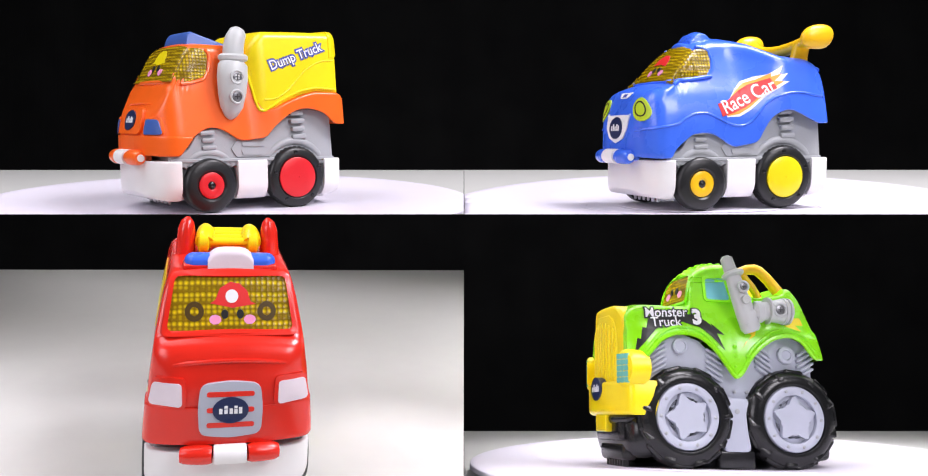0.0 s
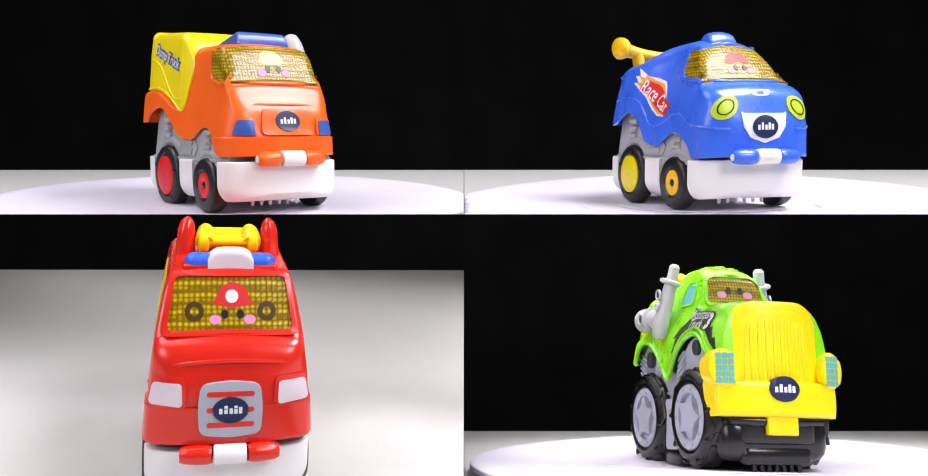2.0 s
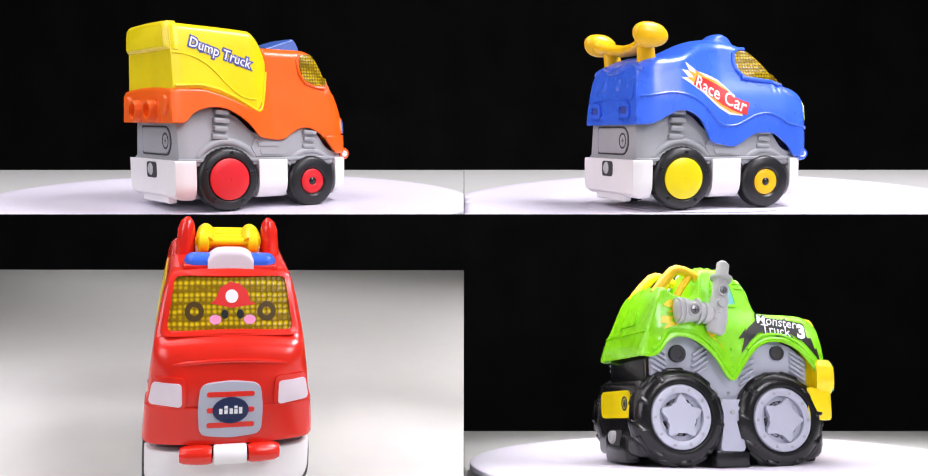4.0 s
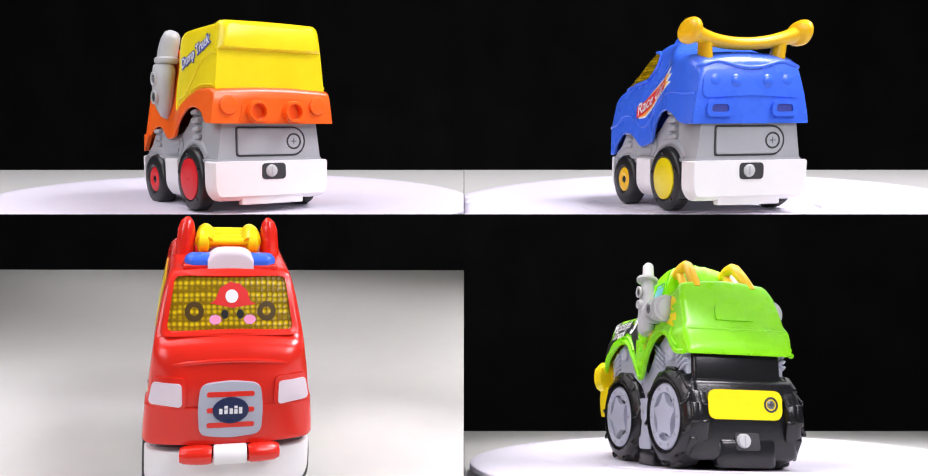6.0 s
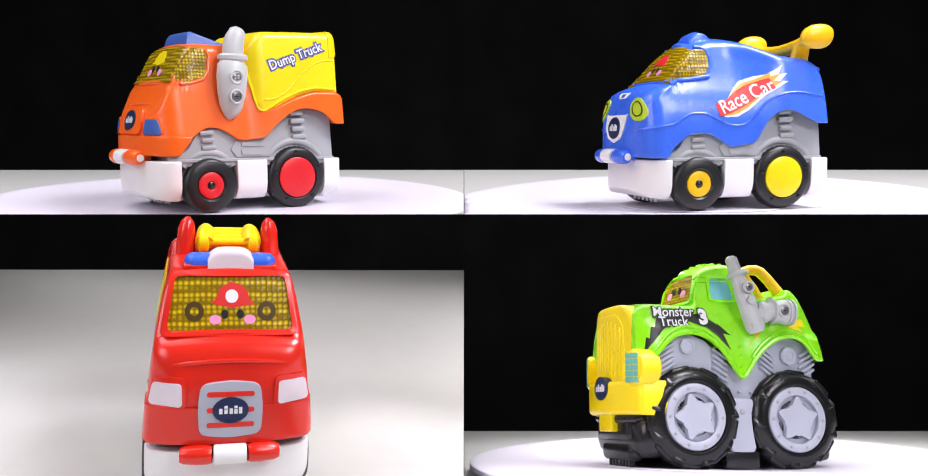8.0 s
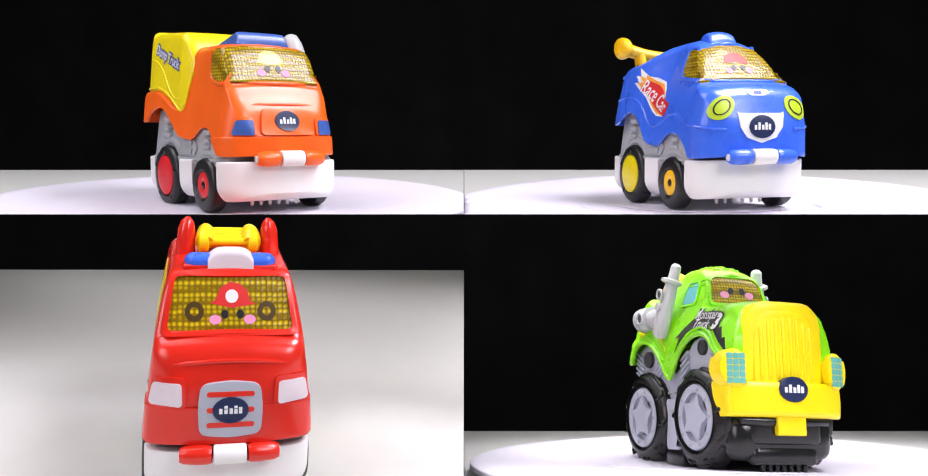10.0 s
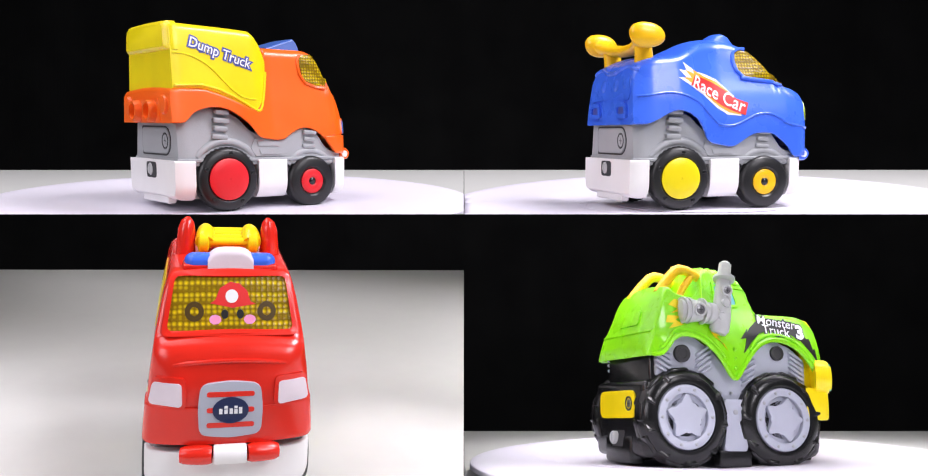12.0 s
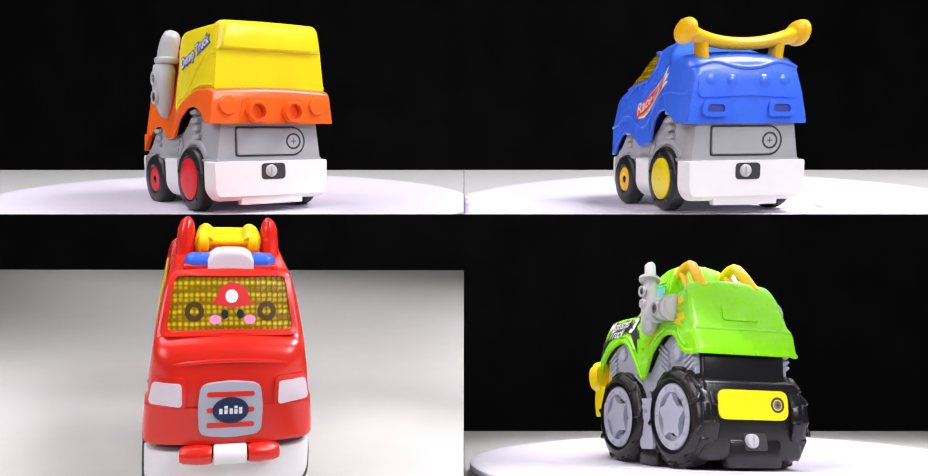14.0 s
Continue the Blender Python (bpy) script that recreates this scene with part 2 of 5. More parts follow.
def pressed(shape, tree, way, proud=0.8, depth=2.5, grid=6.0, holes=(), start=400.0):
    """A thin patch of the outline `shape`, laid onto a surface. way: '-y' or '+y' (drawn in x, z), '+x' or '-x' (drawn in y, z), '+z' (drawn in x, y): the side that it faces."""
    verts, edges = [], []

    def ring(pts):
        n0 = len(verts)
        for i, p in enumerate(pts):
            verts.append(Vector(p))
            edges.append((n0 + i, n0 + (i + 1) % len(pts)))
    ring(shape)
    for h in holes:
        ring(h)
    nb = len(verts)
    xs, ys = [p[0] for p in shape], [p[1] for p in shape]

    def inside(pt, poly):
        c = False
        for i in range(len(poly)):
            (x1, y1), (x2, y2) = poly[i - 1], poly[i]
            if (y1 > pt[1]) != (y2 > pt[1]) and pt[0] < (x2 - x1) * (pt[1] - y1) / (y2 - y1) + x1:
                c = not c
        return c
    gx = min(xs) + grid / 2
    while gx < max(xs):
        gy = min(ys) + grid / 2
        while gy < max(ys):
            if inside((gx, gy), shape) and not any(inside((gx, gy), h) for h in holes):
                verts.append(Vector((gx, gy)))
            gy += grid
        gx += grid
    v2, e2, f2, *_ = delaunay_2d_cdt(verts, edges, [], 0, 1e-4)
    sign = -1.0 if way[0] == "-" else 1.0

    def drop(p):
        if way[1] == "y":
            o, d = Vector((p[0], sign * start, p[1])), Vector((0, -sign, 0))
        elif way[1] == "x":
            o, d = Vector((sign * start, p[0], p[1])), Vector((-sign, 0, 0))
        else:
            o, d = Vector((p[0], p[1], start)), Vector((0, 0, -1))
        hit, nrm, _, _ = tree.ray_cast(o, d)
        return (hit, nrm, d) if hit is not None else (None, None, d)
    spots = [drop(p) for p in v2]
    bm = bmesh.new()
    top, low = [], []
    for hit, nrm, d in spots:
        if hit is None:
            top.append(None)
            low.append(None)
            continue
        if nrm.dot(d) > 0:
            nrm = -nrm
        out = (nrm * 0.5 - d).normalized()
        top.append(bm.verts.new(hit + out * proud))
        low.append(bm.verts.new(hit - out * depth))
    count = {}
    for f in f2:
        c = sum((v2[i] for i in f), Vector((0, 0))) / len(f)
        if not inside(c, shape) or any(inside(c, h) for h in holes) or any(top[i] is None for i in f):
            continue
        try:
            bm.faces.new([top[i] for i in f])
        except ValueError:
            continue
        for i in range(len(f)):
            key = (f[i], f[(i + 1) % len(f)])
            count[key] = count.get(key, 0) + 1
    for a, b in list(count):
        if (b, a) not in count:
            try:
                bm.faces.new((top[a], top[b], low[b], low[a]))
            except ValueError:
                pass
    bmesh.ops.delete(bm, geom=[v for v in bm.verts if not v.link_faces], context="VERTS")
    return bm


def letters(text, size, width=1.0, offset=0.0):
    """The filled outline of a word as (vertices, faces), centred on its middle."""
    cu = bpy.data.curves.new("word", "FONT")
    cu.body, cu.size, cu.align_x, cu.align_y, cu.offset = text, size, "CENTER", "CENTER", offset
    cu.resolution_u = 3
    ob = bpy.data.objects.new("word", cu)
    me = bpy.data.meshes.new_from_object(ob)
    vs = [(v.co.x * width, v.co.y) for v in me.vertices]
    fs = [list(p.vertices) for p in me.polygons]
    bpy.data.objects.remove(ob)
    bpy.data.meshes.remove(me)
    return vs, fs


def printed(text, size, at, turn, tree, way, proud=1.0, width=1.0, offset=0.0, flip=1.0, lean=0.0):
    """A word printed on a surface; at and the word's own x axis in the patch's plane, turned by degrees."""
    vs, fs = letters(text, size, width, offset)
    q = radians(turn)
    flat = bmesh.new()
    base = [flat.verts.new((x, y, 0)) for x, y in vs]
    for f in fs:
        try:
            flat.faces.new([base[i] for i in f])
        except ValueError:
            pass
    bmesh.ops.triangulate(flat, faces=flat.faces[:])
    bmesh.ops.subdivide_edges(flat, edges=[e for e in flat.edges if e.calc_length() > 3.0], cuts=2, use_grid_fill=True)
    bmesh.ops.triangulate(flat, faces=flat.faces[:])
    flat.verts.index_update()
    vs = [(v.co.x, v.co.y) for v in flat.verts]
    fs = [[v.index for v in f.verts] for f in flat.faces]
    flat.free()
    bm = bmesh.new()
    made = []
    sign = -1.0 if way[0] == "-" else 1.0
    for x, y in vs:
        x += lean * y
        px, py = (x * math.cos(q) - y * math.sin(q)) * flip + at[0], x * math.sin(q) + y * math.cos(q) + at[1]
        if way[1] == "x":
            o, d = Vector((sign * 400, px, py)), Vector((-sign, 0, 0))
        else:
            o, d = Vector((px, sign * 400, py)), Vector((0, -sign, 0))
        hit, nrm, _, _ = tree.ray_cast(o, d)
        made.append(bm.verts.new((hit if hit is not None else o + d * 320) - d * proud))
    for f in fs:
        try:
            bm.faces.new([made[i] for i in f])
        except ValueError:
            pass
    return bm


def thing(name, label, category, group=""):
    ob = new(name)
    ob.empty_display_size = 0.02
    return tagged(ob, label, category, group)


# ---- the setting: tables, turntables and cloth ----
def cut(bm, normal, through_point=(0, 0, 0)):
    """Saws a solid along a plane and closes it."""
    r = bmesh.ops.bisect_plane(bm, geom=bm.verts[:] + bm.edges[:] + bm.faces[:], plane_co=through_point, plane_no=normal, clear_outer=True)
    es = [e for e in r["geom_cut"] if isinstance(e, bmesh.types.BMEdge)]
    if es:
        bmesh.ops.edgeloop_fill(bm, edges=es)


def solid(name, bm, material, label, category, kind=""):
    bmesh.ops.recalc_face_normals(bm, faces=bm.faces[:])
    for f in bm.faces:
        f.smooth = False
    me = bpy.data.meshes.new(name)
    bm.to_mesh(me)
    bm.free()
    me.materials.append(material)
    return tagged(new(name, me), label, category, kind=kind)


def table(name, st, back, side, upper):
    """A table top: its back corners (x, z above the platter, at y = 1100) and its slope through the axis; sawn off where the neighbouring tables begin."""
    (xa, za), (xb, zb) = back
    sx = (zb - za) / (xb - xa)
    sy = (za - sx * xa + 14) / 1100
    level = lambda x, y: st["floor"] - 14 + sx * x + sy * y
    outline = [(xa, -1000), (xb, -1000), (xb, 1100), (xa, 1100)]
    bm = bmesh.new()
    up = [bm.verts.new(st["m"] @ (Vector((x, y, level(x, y))) * U)) for x, y in outline]
    dn = [bm.verts.new(st["m"] @ (Vector((x, y, level(x, y) - 16)) * U)) for x, y in outline]
    bm.faces.new(up)
    bm.faces.new(dn[::-1])
    n = len(up)
    for i in range(n):
        bm.faces.new((up[i], up[(i + 1) % n], dn[(i + 1) % n], dn[i]))
    cut(bm, (-side, 0, 0), (side * 0.0002, 0, 0))
    if upper:
        cut(bm, (0, 40 / 1500, -1))
    return solid(name, bm, TABLE, "matte white table top with straight edges", "table", "structure")


def base_disc(name, st, radius, rim, sx, sy, side, upper):
    """The still outer dish of a turntable: flat in the middle, rising gently to its rim."""
    def level(r, x, y):
        k = max(0.0, (r - 205) / (radius - 205)) ** 1.25
        return -1.8 + (rim + sx * x + sy * y + 1.8) * k
    bm = bmesh.new()
    rings = []
    n = 200
    for r, drop in [(radius - 3, 9), (radius, 8), (radius, 1.2), (radius - 1.2, 0)] + [(radius - (radius - 190) * i / 14, 0) for i in range(1, 15)]:
        ring = []
        for i in range(n):
            x, y = r * math.cos(2 * math.pi * i / n), r * math.sin(2 * math.pi * i / n)
            ring.append(bm.verts.new(st["m"] @ (Vector((x, y, st["floor"] + level(r, x, y) - drop)) * U)))
        rings.append(ring)
    for ra, rb in zip(rings, rings[1:]):
        for i in range(n):
            bm.faces.new((ra[i], ra[(i + 1) % n], rb[(i + 1) % n], rb[i]))
    bm.faces.new(rings[0])
    bm.faces.new(rings[-1])
    cut(bm, (-side, 0, 0), (side * 0.0002, 0, 0))
    if upper:
        cut(bm, (0, 40 / 1500, -1))
    ob = solid(name, bm, DISC, "smooth white plastic turntable dish on the table", "turntable", "structure")
    for f in ob.data.polygons:
        f.use_smooth = True
    return ob


table("table_1", DUMP, [(-1640, -12.6), (571, 1.3)], -1, True)
table("table_2", RACE, [(-709, 17.6), (1691, -3.3)], 1, True)
table("table_3", MONSTER, [(-713, 36.3), (1652, 89.1)], 1, False)
base_disc("turntable_base_1", DUMP, 390, 13.5, -0.0097, 0.0369, -1, True)
base_disc("turntable_base_2", RACE, 434, 5.0, 0.0179, 0.0582, 1, True)
base_disc("turntable_base_3", MONSTER, 397, 14.4, 0.0401, 0.0829, 1, False)


def flat_table():
    """The table under the fire engine, with a slanting back edge."""
    bm = bmesh.new()
    outline = [(-1900, -900), (900, -900), (900, 1504), (-1900, 657)]
    up = [bm.verts.new(FIRE["m"] @ (Vector((x, y, -8)) * U)) for x, y in outline]
    dn = [bm.verts.new(FIRE["m"] @ (Vector((x, y, -24)) * U)) for x, y in outline]
    bm.faces.new(up)
    bm.faces.new(dn[::-1])
    for i in range(4):
        bm.faces.new((up[i], up[(i + 1) % 4], dn[(i + 1) % 4], dn[i]))
    cut(bm, (1, 0, 0), (-0.0002, 0, 0))
    solid("table_4", bm, TABLE, "matte white table top with straight edges", "table", "structure")


flat_table()


def platter(st, r):
    ob = part("turntable_platter", lathe([(2, -1.3), (r - 1, -1.3), (r, -0.9), (r, -0.3), (r - 0.6, 0.0), (r * 0.4, 0.0), (2, 0.0)], 120, "z"), DISC, sharp=20)
    ob.matrix_world = st["m"] @ pose(0, 0, st["floor"] * U)
    return tagged(ob, "round white turning platter under a toy", "turntable", "turntable platters")


def inner_ring(name, st, upper):
    """The fine raised rim round the platter, sawn like its base."""
    bm = bmesh.new()
    rows = [(198, -1.3), (196.4, -0.42), (194, -0.1), (191, -0.1), (188.6, -0.42), (187, -1.3)]
    rings = [[bm.verts.new(st["m"] @ (Vector((r * math.cos(2 * math.pi * i / 160), r * math.sin(2 * math.pi * i / 160), st["floor"] + h)) * U)) for i in range(160)] for r, h in rows]
    for ra, rb in zip(rings, rings[1:] + rings[:1]):
        for i in range(160):
            bm.faces.new((ra[i], ra[(i + 1) % 160], rb[(i + 1) % 160], rb[i]))
    if upper:
        cut(bm, (0, 40 / 1500, -1))
    return solid(name, bm, DISC, "fine raised white rim on the turntable", "turntable", "structure")


inner_ring("turntable_rim_1", DUMP, True)
inner_ring("turntable_rim_2", RACE, True)
inner_ring("turntable_rim_3", MONSTER, False)


def backdrop():
    bm = bmesh.new()
    rows = []
    for j, (y, z) in enumerate([(1.75, -1.6), (1.75, 1.7)]):
        rows.append([bm.verts.new((-2.6 + 5.2 * i / 240, y + 0.006 * math.sin(i * 0.45) + 0.003 * math.sin(i * 1.13), z)) for i in range(241)])
    for i in range(240):
        bm.faces.new((rows[0][i], rows[0][i + 1], rows[1][i + 1], rows[1][i]))
    for f in bm.faces:
        f.smooth = True
    me = bpy.data.meshes.new("backdrop")
    bm.to_mesh(me)
    bm.free()
    me.materials.append(CLOTH)
    tagged(new("backdrop", me), "plain black cloth hung in faint folds", "backdrop", kind="structure")


backdrop()
PLATTERS = [platter(DUMP, 140), platter(RACE, 134), platter(MONSTER, 180)]


# ---- pieces that several toys share ----
def mirrored(build):
    """Calls build(+1) and build(-1): the left and the right side."""
    for s in (1, -1):
        build(s)


def small_wheel(root, y, z, radius, hub, s, material, plain):
    tyre = part("wheel", lathe([(radius * 0.4, s * 72), (radius - 4, s * 74), (radius, s * 78), (radius, s * 94), (radius - 1.5, s * 98), (radius - 5, s * 100.5), (hub + 4, s * 101), (hub + 1.5, s * 99), (hub, s * 97), (2, s * 97)], 56, "x", (0, y, z)), RUBBER, root, "black rubber tyre")
    if plain:
        part("hub_cap", lathe([(2, s * 96), (hub + 1, s * 96), (hub + 0.8, s * 101), (hub - 1.5, s * 102.2), (hub * 0.5, s * 103), (1.8, s * 103.2), (1.5, s * 102.4), (0.3, s * 102.4)], 48, "x", (0, y, z)), material, tyre, "round coloured hub cap")
        for i in range(5):
            q = 2 * math.pi * i / 5 + 0.4
            rr = (hub + radius) / 2
            part("rivet", lathe([(3.2, s * 99), (3.2, s * 101.4), (2.0, s * 101.8), (0.4, s * 101.8)], 12, "x", (0, y + rr * math.cos(q), z + rr * math.sin(q))), BLACK, tyre)
        n = 36
        for i in range(n):
            q = 2 * math.pi * i / n
            part("tread_block", block((16, 4.2, 1.2), (s * 86, y + (radius + 0.3) * math.cos(q), z + (radius + 0.3) * math.sin(q)), 0.5, (math.degrees(q) - 90, 0, 0), 1), RUBBER, tyre)
    else:
        part("hub_cap", lathe([(hub - 0.5, s * 96), (hub, s * 98.5), (hub - 1.5, s * 99.6), (8, s * 99.6), (6.2, s * 98.6), (5.8, s * 96.5)], 44, "x", (0, y, z)), material, tyre, "coloured wheel hub")
        part("axle_end", lathe([(6, s * 95), (6, s * 98.4), (4, s * 100.2), (1.6, s * 100.6), (0.3, s * 99.8)], 20, "x", (0, y, z)), BLACK, tyre, "black axle end")
    return tyre


def screw_head(root, at, axis, s, r=8.0, material=None):
    """A screw in its round well; s: the side that it faces."""
    x, y, z = at
    well = part("screw_well", lathe([(r + 3.2, -2 * s), (r + 3.2, 1.2 * s), (r + 1.6, 1.8 * s), (r, 1.0 * s), (r, -1.5 * s), (0.4, -1.5 * s)], 28, axis, at), material or LIGHT_GREY, root)
    head = lathe([(r - 0.6, -1.4 * s), (r - 0.8, 0.2 * s), (r - 2.5, 0.8 * s), (0.3, 0.9 * s)], 24, axis, at)
    part("screw", head, STEEL, well, "dull steel screw")
    sz = {"x": (0.5, r * 1.0, 1.3), "y": (r * 1.0, 0.5, 1.3)}[axis]
    off = {"x": (x + 0.95 * s, y, z), "y": (x, y + 0.95 * s, z)}[axis]
    part("slot", block(sz, off, 0.1, (0, 0, 0), 1), DARK, well)
    sz = {"x": (0.5, 1.3, r * 1.0), "y": (1.3, 0.5, r * 1.0)}[axis]
    part("slot", block(sz, off, 0.1, (0, 0, 0), 1), DARK, well)


def coil_spring(root, y, z0, z1, s, n=4, w=26):
    for i in range(n):
        z = z0 + (z1 - z0) * (i + 0.5) / n
        part("spring_coil", block((17, w - 3 * (i % 2), (z1 - z0) / n * 0.66), (s * 85, y - 0.12 * (z - z0), z), 3.0, (4, 0, 0), 2), GREY, root)


def low_chassis(root, dy, hub, hub_front, white=None):
    """White tray, grey chassis, four wheels, bumper-side fittings: the same for the small cars."""
    white = white or WHITE
    fy, ry = -92 + dy, 53 + dy

    def tray_width(y, z):
        w = 97.5 - (max(0.0, 46 - z) / 27) ** 2.4 * 13
        w *= nose(y, -136 + dy, 41.5, 2.5)
        k = max(0.0, (y - 118 - dy) / 17)
        w -= 4 * k * k
        if fy - 44 < y < fy + 44 or ry - 51 < y < ry + 51:
            w = 68
        return w

    def tray_bot(y):
        f = max(0.0, (-130 + dy - y) / 45)
        k = max(0.0, (y - 112 - dy) / 24)
        return 19 + 11 * f**4 + 9 * k**3
    ys = [-177 + dy, -176.6 + dy, -176 + dy, -175 + dy, -173.5 + dy, -171.5 + dy, -169 + dy, -166 + dy, -162 + dy, -157 + dy, -151 + dy, -145 + dy] + steps(-141 + dy, fy - 44.5, 3) + [fy - 43.9, fy - 20, fy + 20, fy + 43.9] + steps(fy + 44.5, ry - 51.5, 4) + [ry - 50.9, ry, ry + 50.9] + steps(ry + 51.5, 135 + dy, 8)
    tray = part("tray", loft(ys, tray_bot, lambda y: 79, tray_width, lambda y: 3.0, 0.0, closed=True), white, root, "glossy white lower tray")
    part("wheel_well", block((150, 290, 30), (0, -15 + dy, 60), 4), GREY, root)

    def grey_width(y, z):
        w = 92 - max(0, z - 80) * 0.13
        k = max(0.0, (y - 108 - dy) / 17)
        f = max(0.0, (-125 + dy - y) / 28)
        return w - 5 * k * k - 8 * f * f
    gtop = [(-152 + dy, 88), (-125 + dy, 95), (-105 + dy, 122), (-70 + dy, 128), (-40 + dy, 118), (5 + dy, 122), (35 + dy, 148), (75 + dy, 160), (126 + dy, 152)]
    chassis = part("chassis", loft(steps(-152 + dy, 126 + dy, 44), lambda y: 70, lambda y: smooth_table(gtop, y), grey_width, lambda y: 4.0, 0, closed=True), GREY, root, "matte grey plastic chassis")
    ledge = loft(steps(-150 + dy, 128 + dy, 30), lambda y: 76, lambda y: 82, lambda y, z: grey_width(y, 80) + 2.5, lambda y: 1.5, 0, closed=True)
    part("chassis_ledge", ledge, GREY, chassis)

    def side(s):
        small_wheel(root, fy, 42, 41, 20, s, hub_front, False)
        small_wheel(root, ry, 50, 48.5, 31, s, hub, True)
        for y, z, r in ((fy, 42, 49), (ry, 50, 57)):
            arc = [(s * 86, y + r * math.cos(q), z + r * math.sin(q)) for q in [math.pi * (0.2 + 0.6 * i / 24) for i in range(25)]]
            part("wheel_arch", sweep(arc, 7.0, 10), GREY, chassis)
            # dark tube inside the arch, its colour standing in for the shade there
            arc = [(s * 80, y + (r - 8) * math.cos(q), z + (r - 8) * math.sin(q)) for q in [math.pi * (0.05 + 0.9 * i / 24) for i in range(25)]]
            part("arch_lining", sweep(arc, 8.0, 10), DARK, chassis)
        coil_spring(chassis, fy + 2, 93, 126, s, 3, 24)
        coil_spring(chassis, ry + 10, 108, 158, s, 4, 26)
        # stepped panel between the wheels
        panel = rounded([(-46 + dy, 108), (-56 + dy, 97), (-48 + dy, 84), (4 + dy, 84), (12 + dy, 97), (4 + dy, 112)], 2, 2)
        t = tree_of(chassis)
        part("side_panel", pressed(panel, t, "+x" if s > 0 else "-x", 2.0, 1.0, 12), GREY, chassis)
        t2 = rounded([(-38 + dy, 107), (-38 + dy, 100), (0 + dy, 100), (0 + dy, 107)], 1.5, 2)
        part("side_rib", pressed(t2, t, "+x" if s > 0 else "-x", 3.6, 1.0, 12), GREY, chassis)
        t3 = rounded([(-40 + dy, 95), (-38 + dy, 87), (-4 + dy, 87), (-2 + dy, 95)], 1.5, 2)
        part("side_rib", pressed(t3, t, "+x" if s > 0 else "-x", 3.6, 1.0, 12), GREY, chassis)
    mirrored(side)
    # battery hatch with its screw at the back
    t = tree_of(chassis)
    def hatch_shape(grow):
        r = 20 + grow
        tip = [(-37 - r * math.sin(math.pi * i / 16), 108 - r * math.cos(math.pi * i / 16)) for i in range(17)]
        c = 55 + grow
        return tip + [(c - 4, 108 + r), (c - 1, 107 + r), (c, 104 + r), (c, 112 - r), (c - 1, 109 - r), (c - 4, 108 - r)]
    hatch, rim = hatch_shape(0.2), hatch_shape(2.6)
    part("hatch_gap", pressed(rim, t, "+y", 0.6, 1.0, 14, holes=[hatch]), DARK, chassis)
    door = part("battery_hatch", pressed(hatch_shape(-0.8), t, "+y", 1.6, 1.0, 14), GREY, chassis)
    screw_head(door, (-39, 126.5 + dy, 108), "y", 1, 9.5, DARK)
    # dark patch laid on the tray: the recess's shade is painted, not sunk
    part("latch_recess", pressed(rounded([(-20, 51), (-20, 75.5), (20, 75.5), (20, 51)], 7, 5), tree_of(tray), "+y", 0.7, 1.0, 8), DARK, tray)
    knob = part("latch_knob", lathe([(9.5, 0), (9.5, 3.0), (8, 4.2), (0.4, 4.5)], 24, "y", (4, 133 + dy, 64)), LIGHT_GREY, tray)
    part("slot", block((2.2, 0.8, 13), (4, 137.6 + dy, 64), 0.2, (0, 0, 0), 1), GREY, knob)
    # small pegs under the nose, and the foot plate at the back
    for i in range(6):
        part("peg", sweep([(-40 + 15 * i, -132 + dy, 26), (-40 + 15 * i, -133 + dy, 14), (-40 + 15 * i, -133 + dy, 11)], [3.4, 2.8, 1.8], 10), white, tray)
    part("foot_plate", block((104, 14, 14), (0, 124 + dy, 20), 2.5), white, tray)
    return tray


def hinged_bumper(root, y, z, colour, half=54, mid=19):
    """Two rounded side blocks and a white roller between them."""
    for s in (1, -1):
        xs = steps(mid + 1.0, half, 8)
        rows = [(s * x, y + 0.13 * (x - mid), z - 0.02 * (x - mid)) for x in xs]
        arm = part("bumper_arm", sweep(rows, [9.6, 11.2, 11.5, 11.5, 11.5, 11.3, 11.0, 10.4, 8.4], 20, 1.0), colour, root)
        part("arm_root", block((26, 22, 14), (s * 38, y + 13, z + 1), 4), colour, arm)
        part("pin", lathe([(5.5, s * (half - 1)), (5.5, s * (half + 1.2)), (3.6, s * (half + 2.0)), (3.2, s * (half + 0.9)), (0.3, s * (half + 0.9))], 18, "x", (0, y + 0.13 * (half - mid), z - 0.6)), WHITE, arm)
    roller = lathe([(8, -mid), (11.0, -mid + 0.8), (11.6, -mid + 3), (11.6, mid - 3), (11.0, mid - 0.8), (8, mid)], 32, "x", (0, y, z))
    part("roller", joined(roller, block((2 * mid, 14, 16), (0, y + 8, z), 3)), WHITE, root, "white bumper roller")


def badge(root, shape_x, shape_z, rx, rz, tree, way="-y", scale=1.0):
    """A dark blue oval badge with plain light bars."""
    b = part("badge", pressed(oval(shape_x, shape_z, rx, rz), tree, way, 1.6, 1.5, 5), NAVY, root, "dark blue oval badge with pale bars")
    t = tree_of(b)
    w = rx * 1.3
    for i, (f, h) in enumerate(((-0.42, 0.42), (-0.2, 0.62), (0.02, 0.42), (0.22, 0.62), (0.42, 0.5))):
        x = shape_x + f * w
        part("badge_bar", pressed([(x - w * 0.07, shape_z - rz * 0.26), (x + w * 0.07, shape_z - rz * 0.26), (x + w * 0.07, shape_z + rz * (h - 0.26)), (x - w * 0.07, shape_z + rz * (h - 0.26))], t, way, 0.5, 0.5, 20), WHITE_PRINT, b)


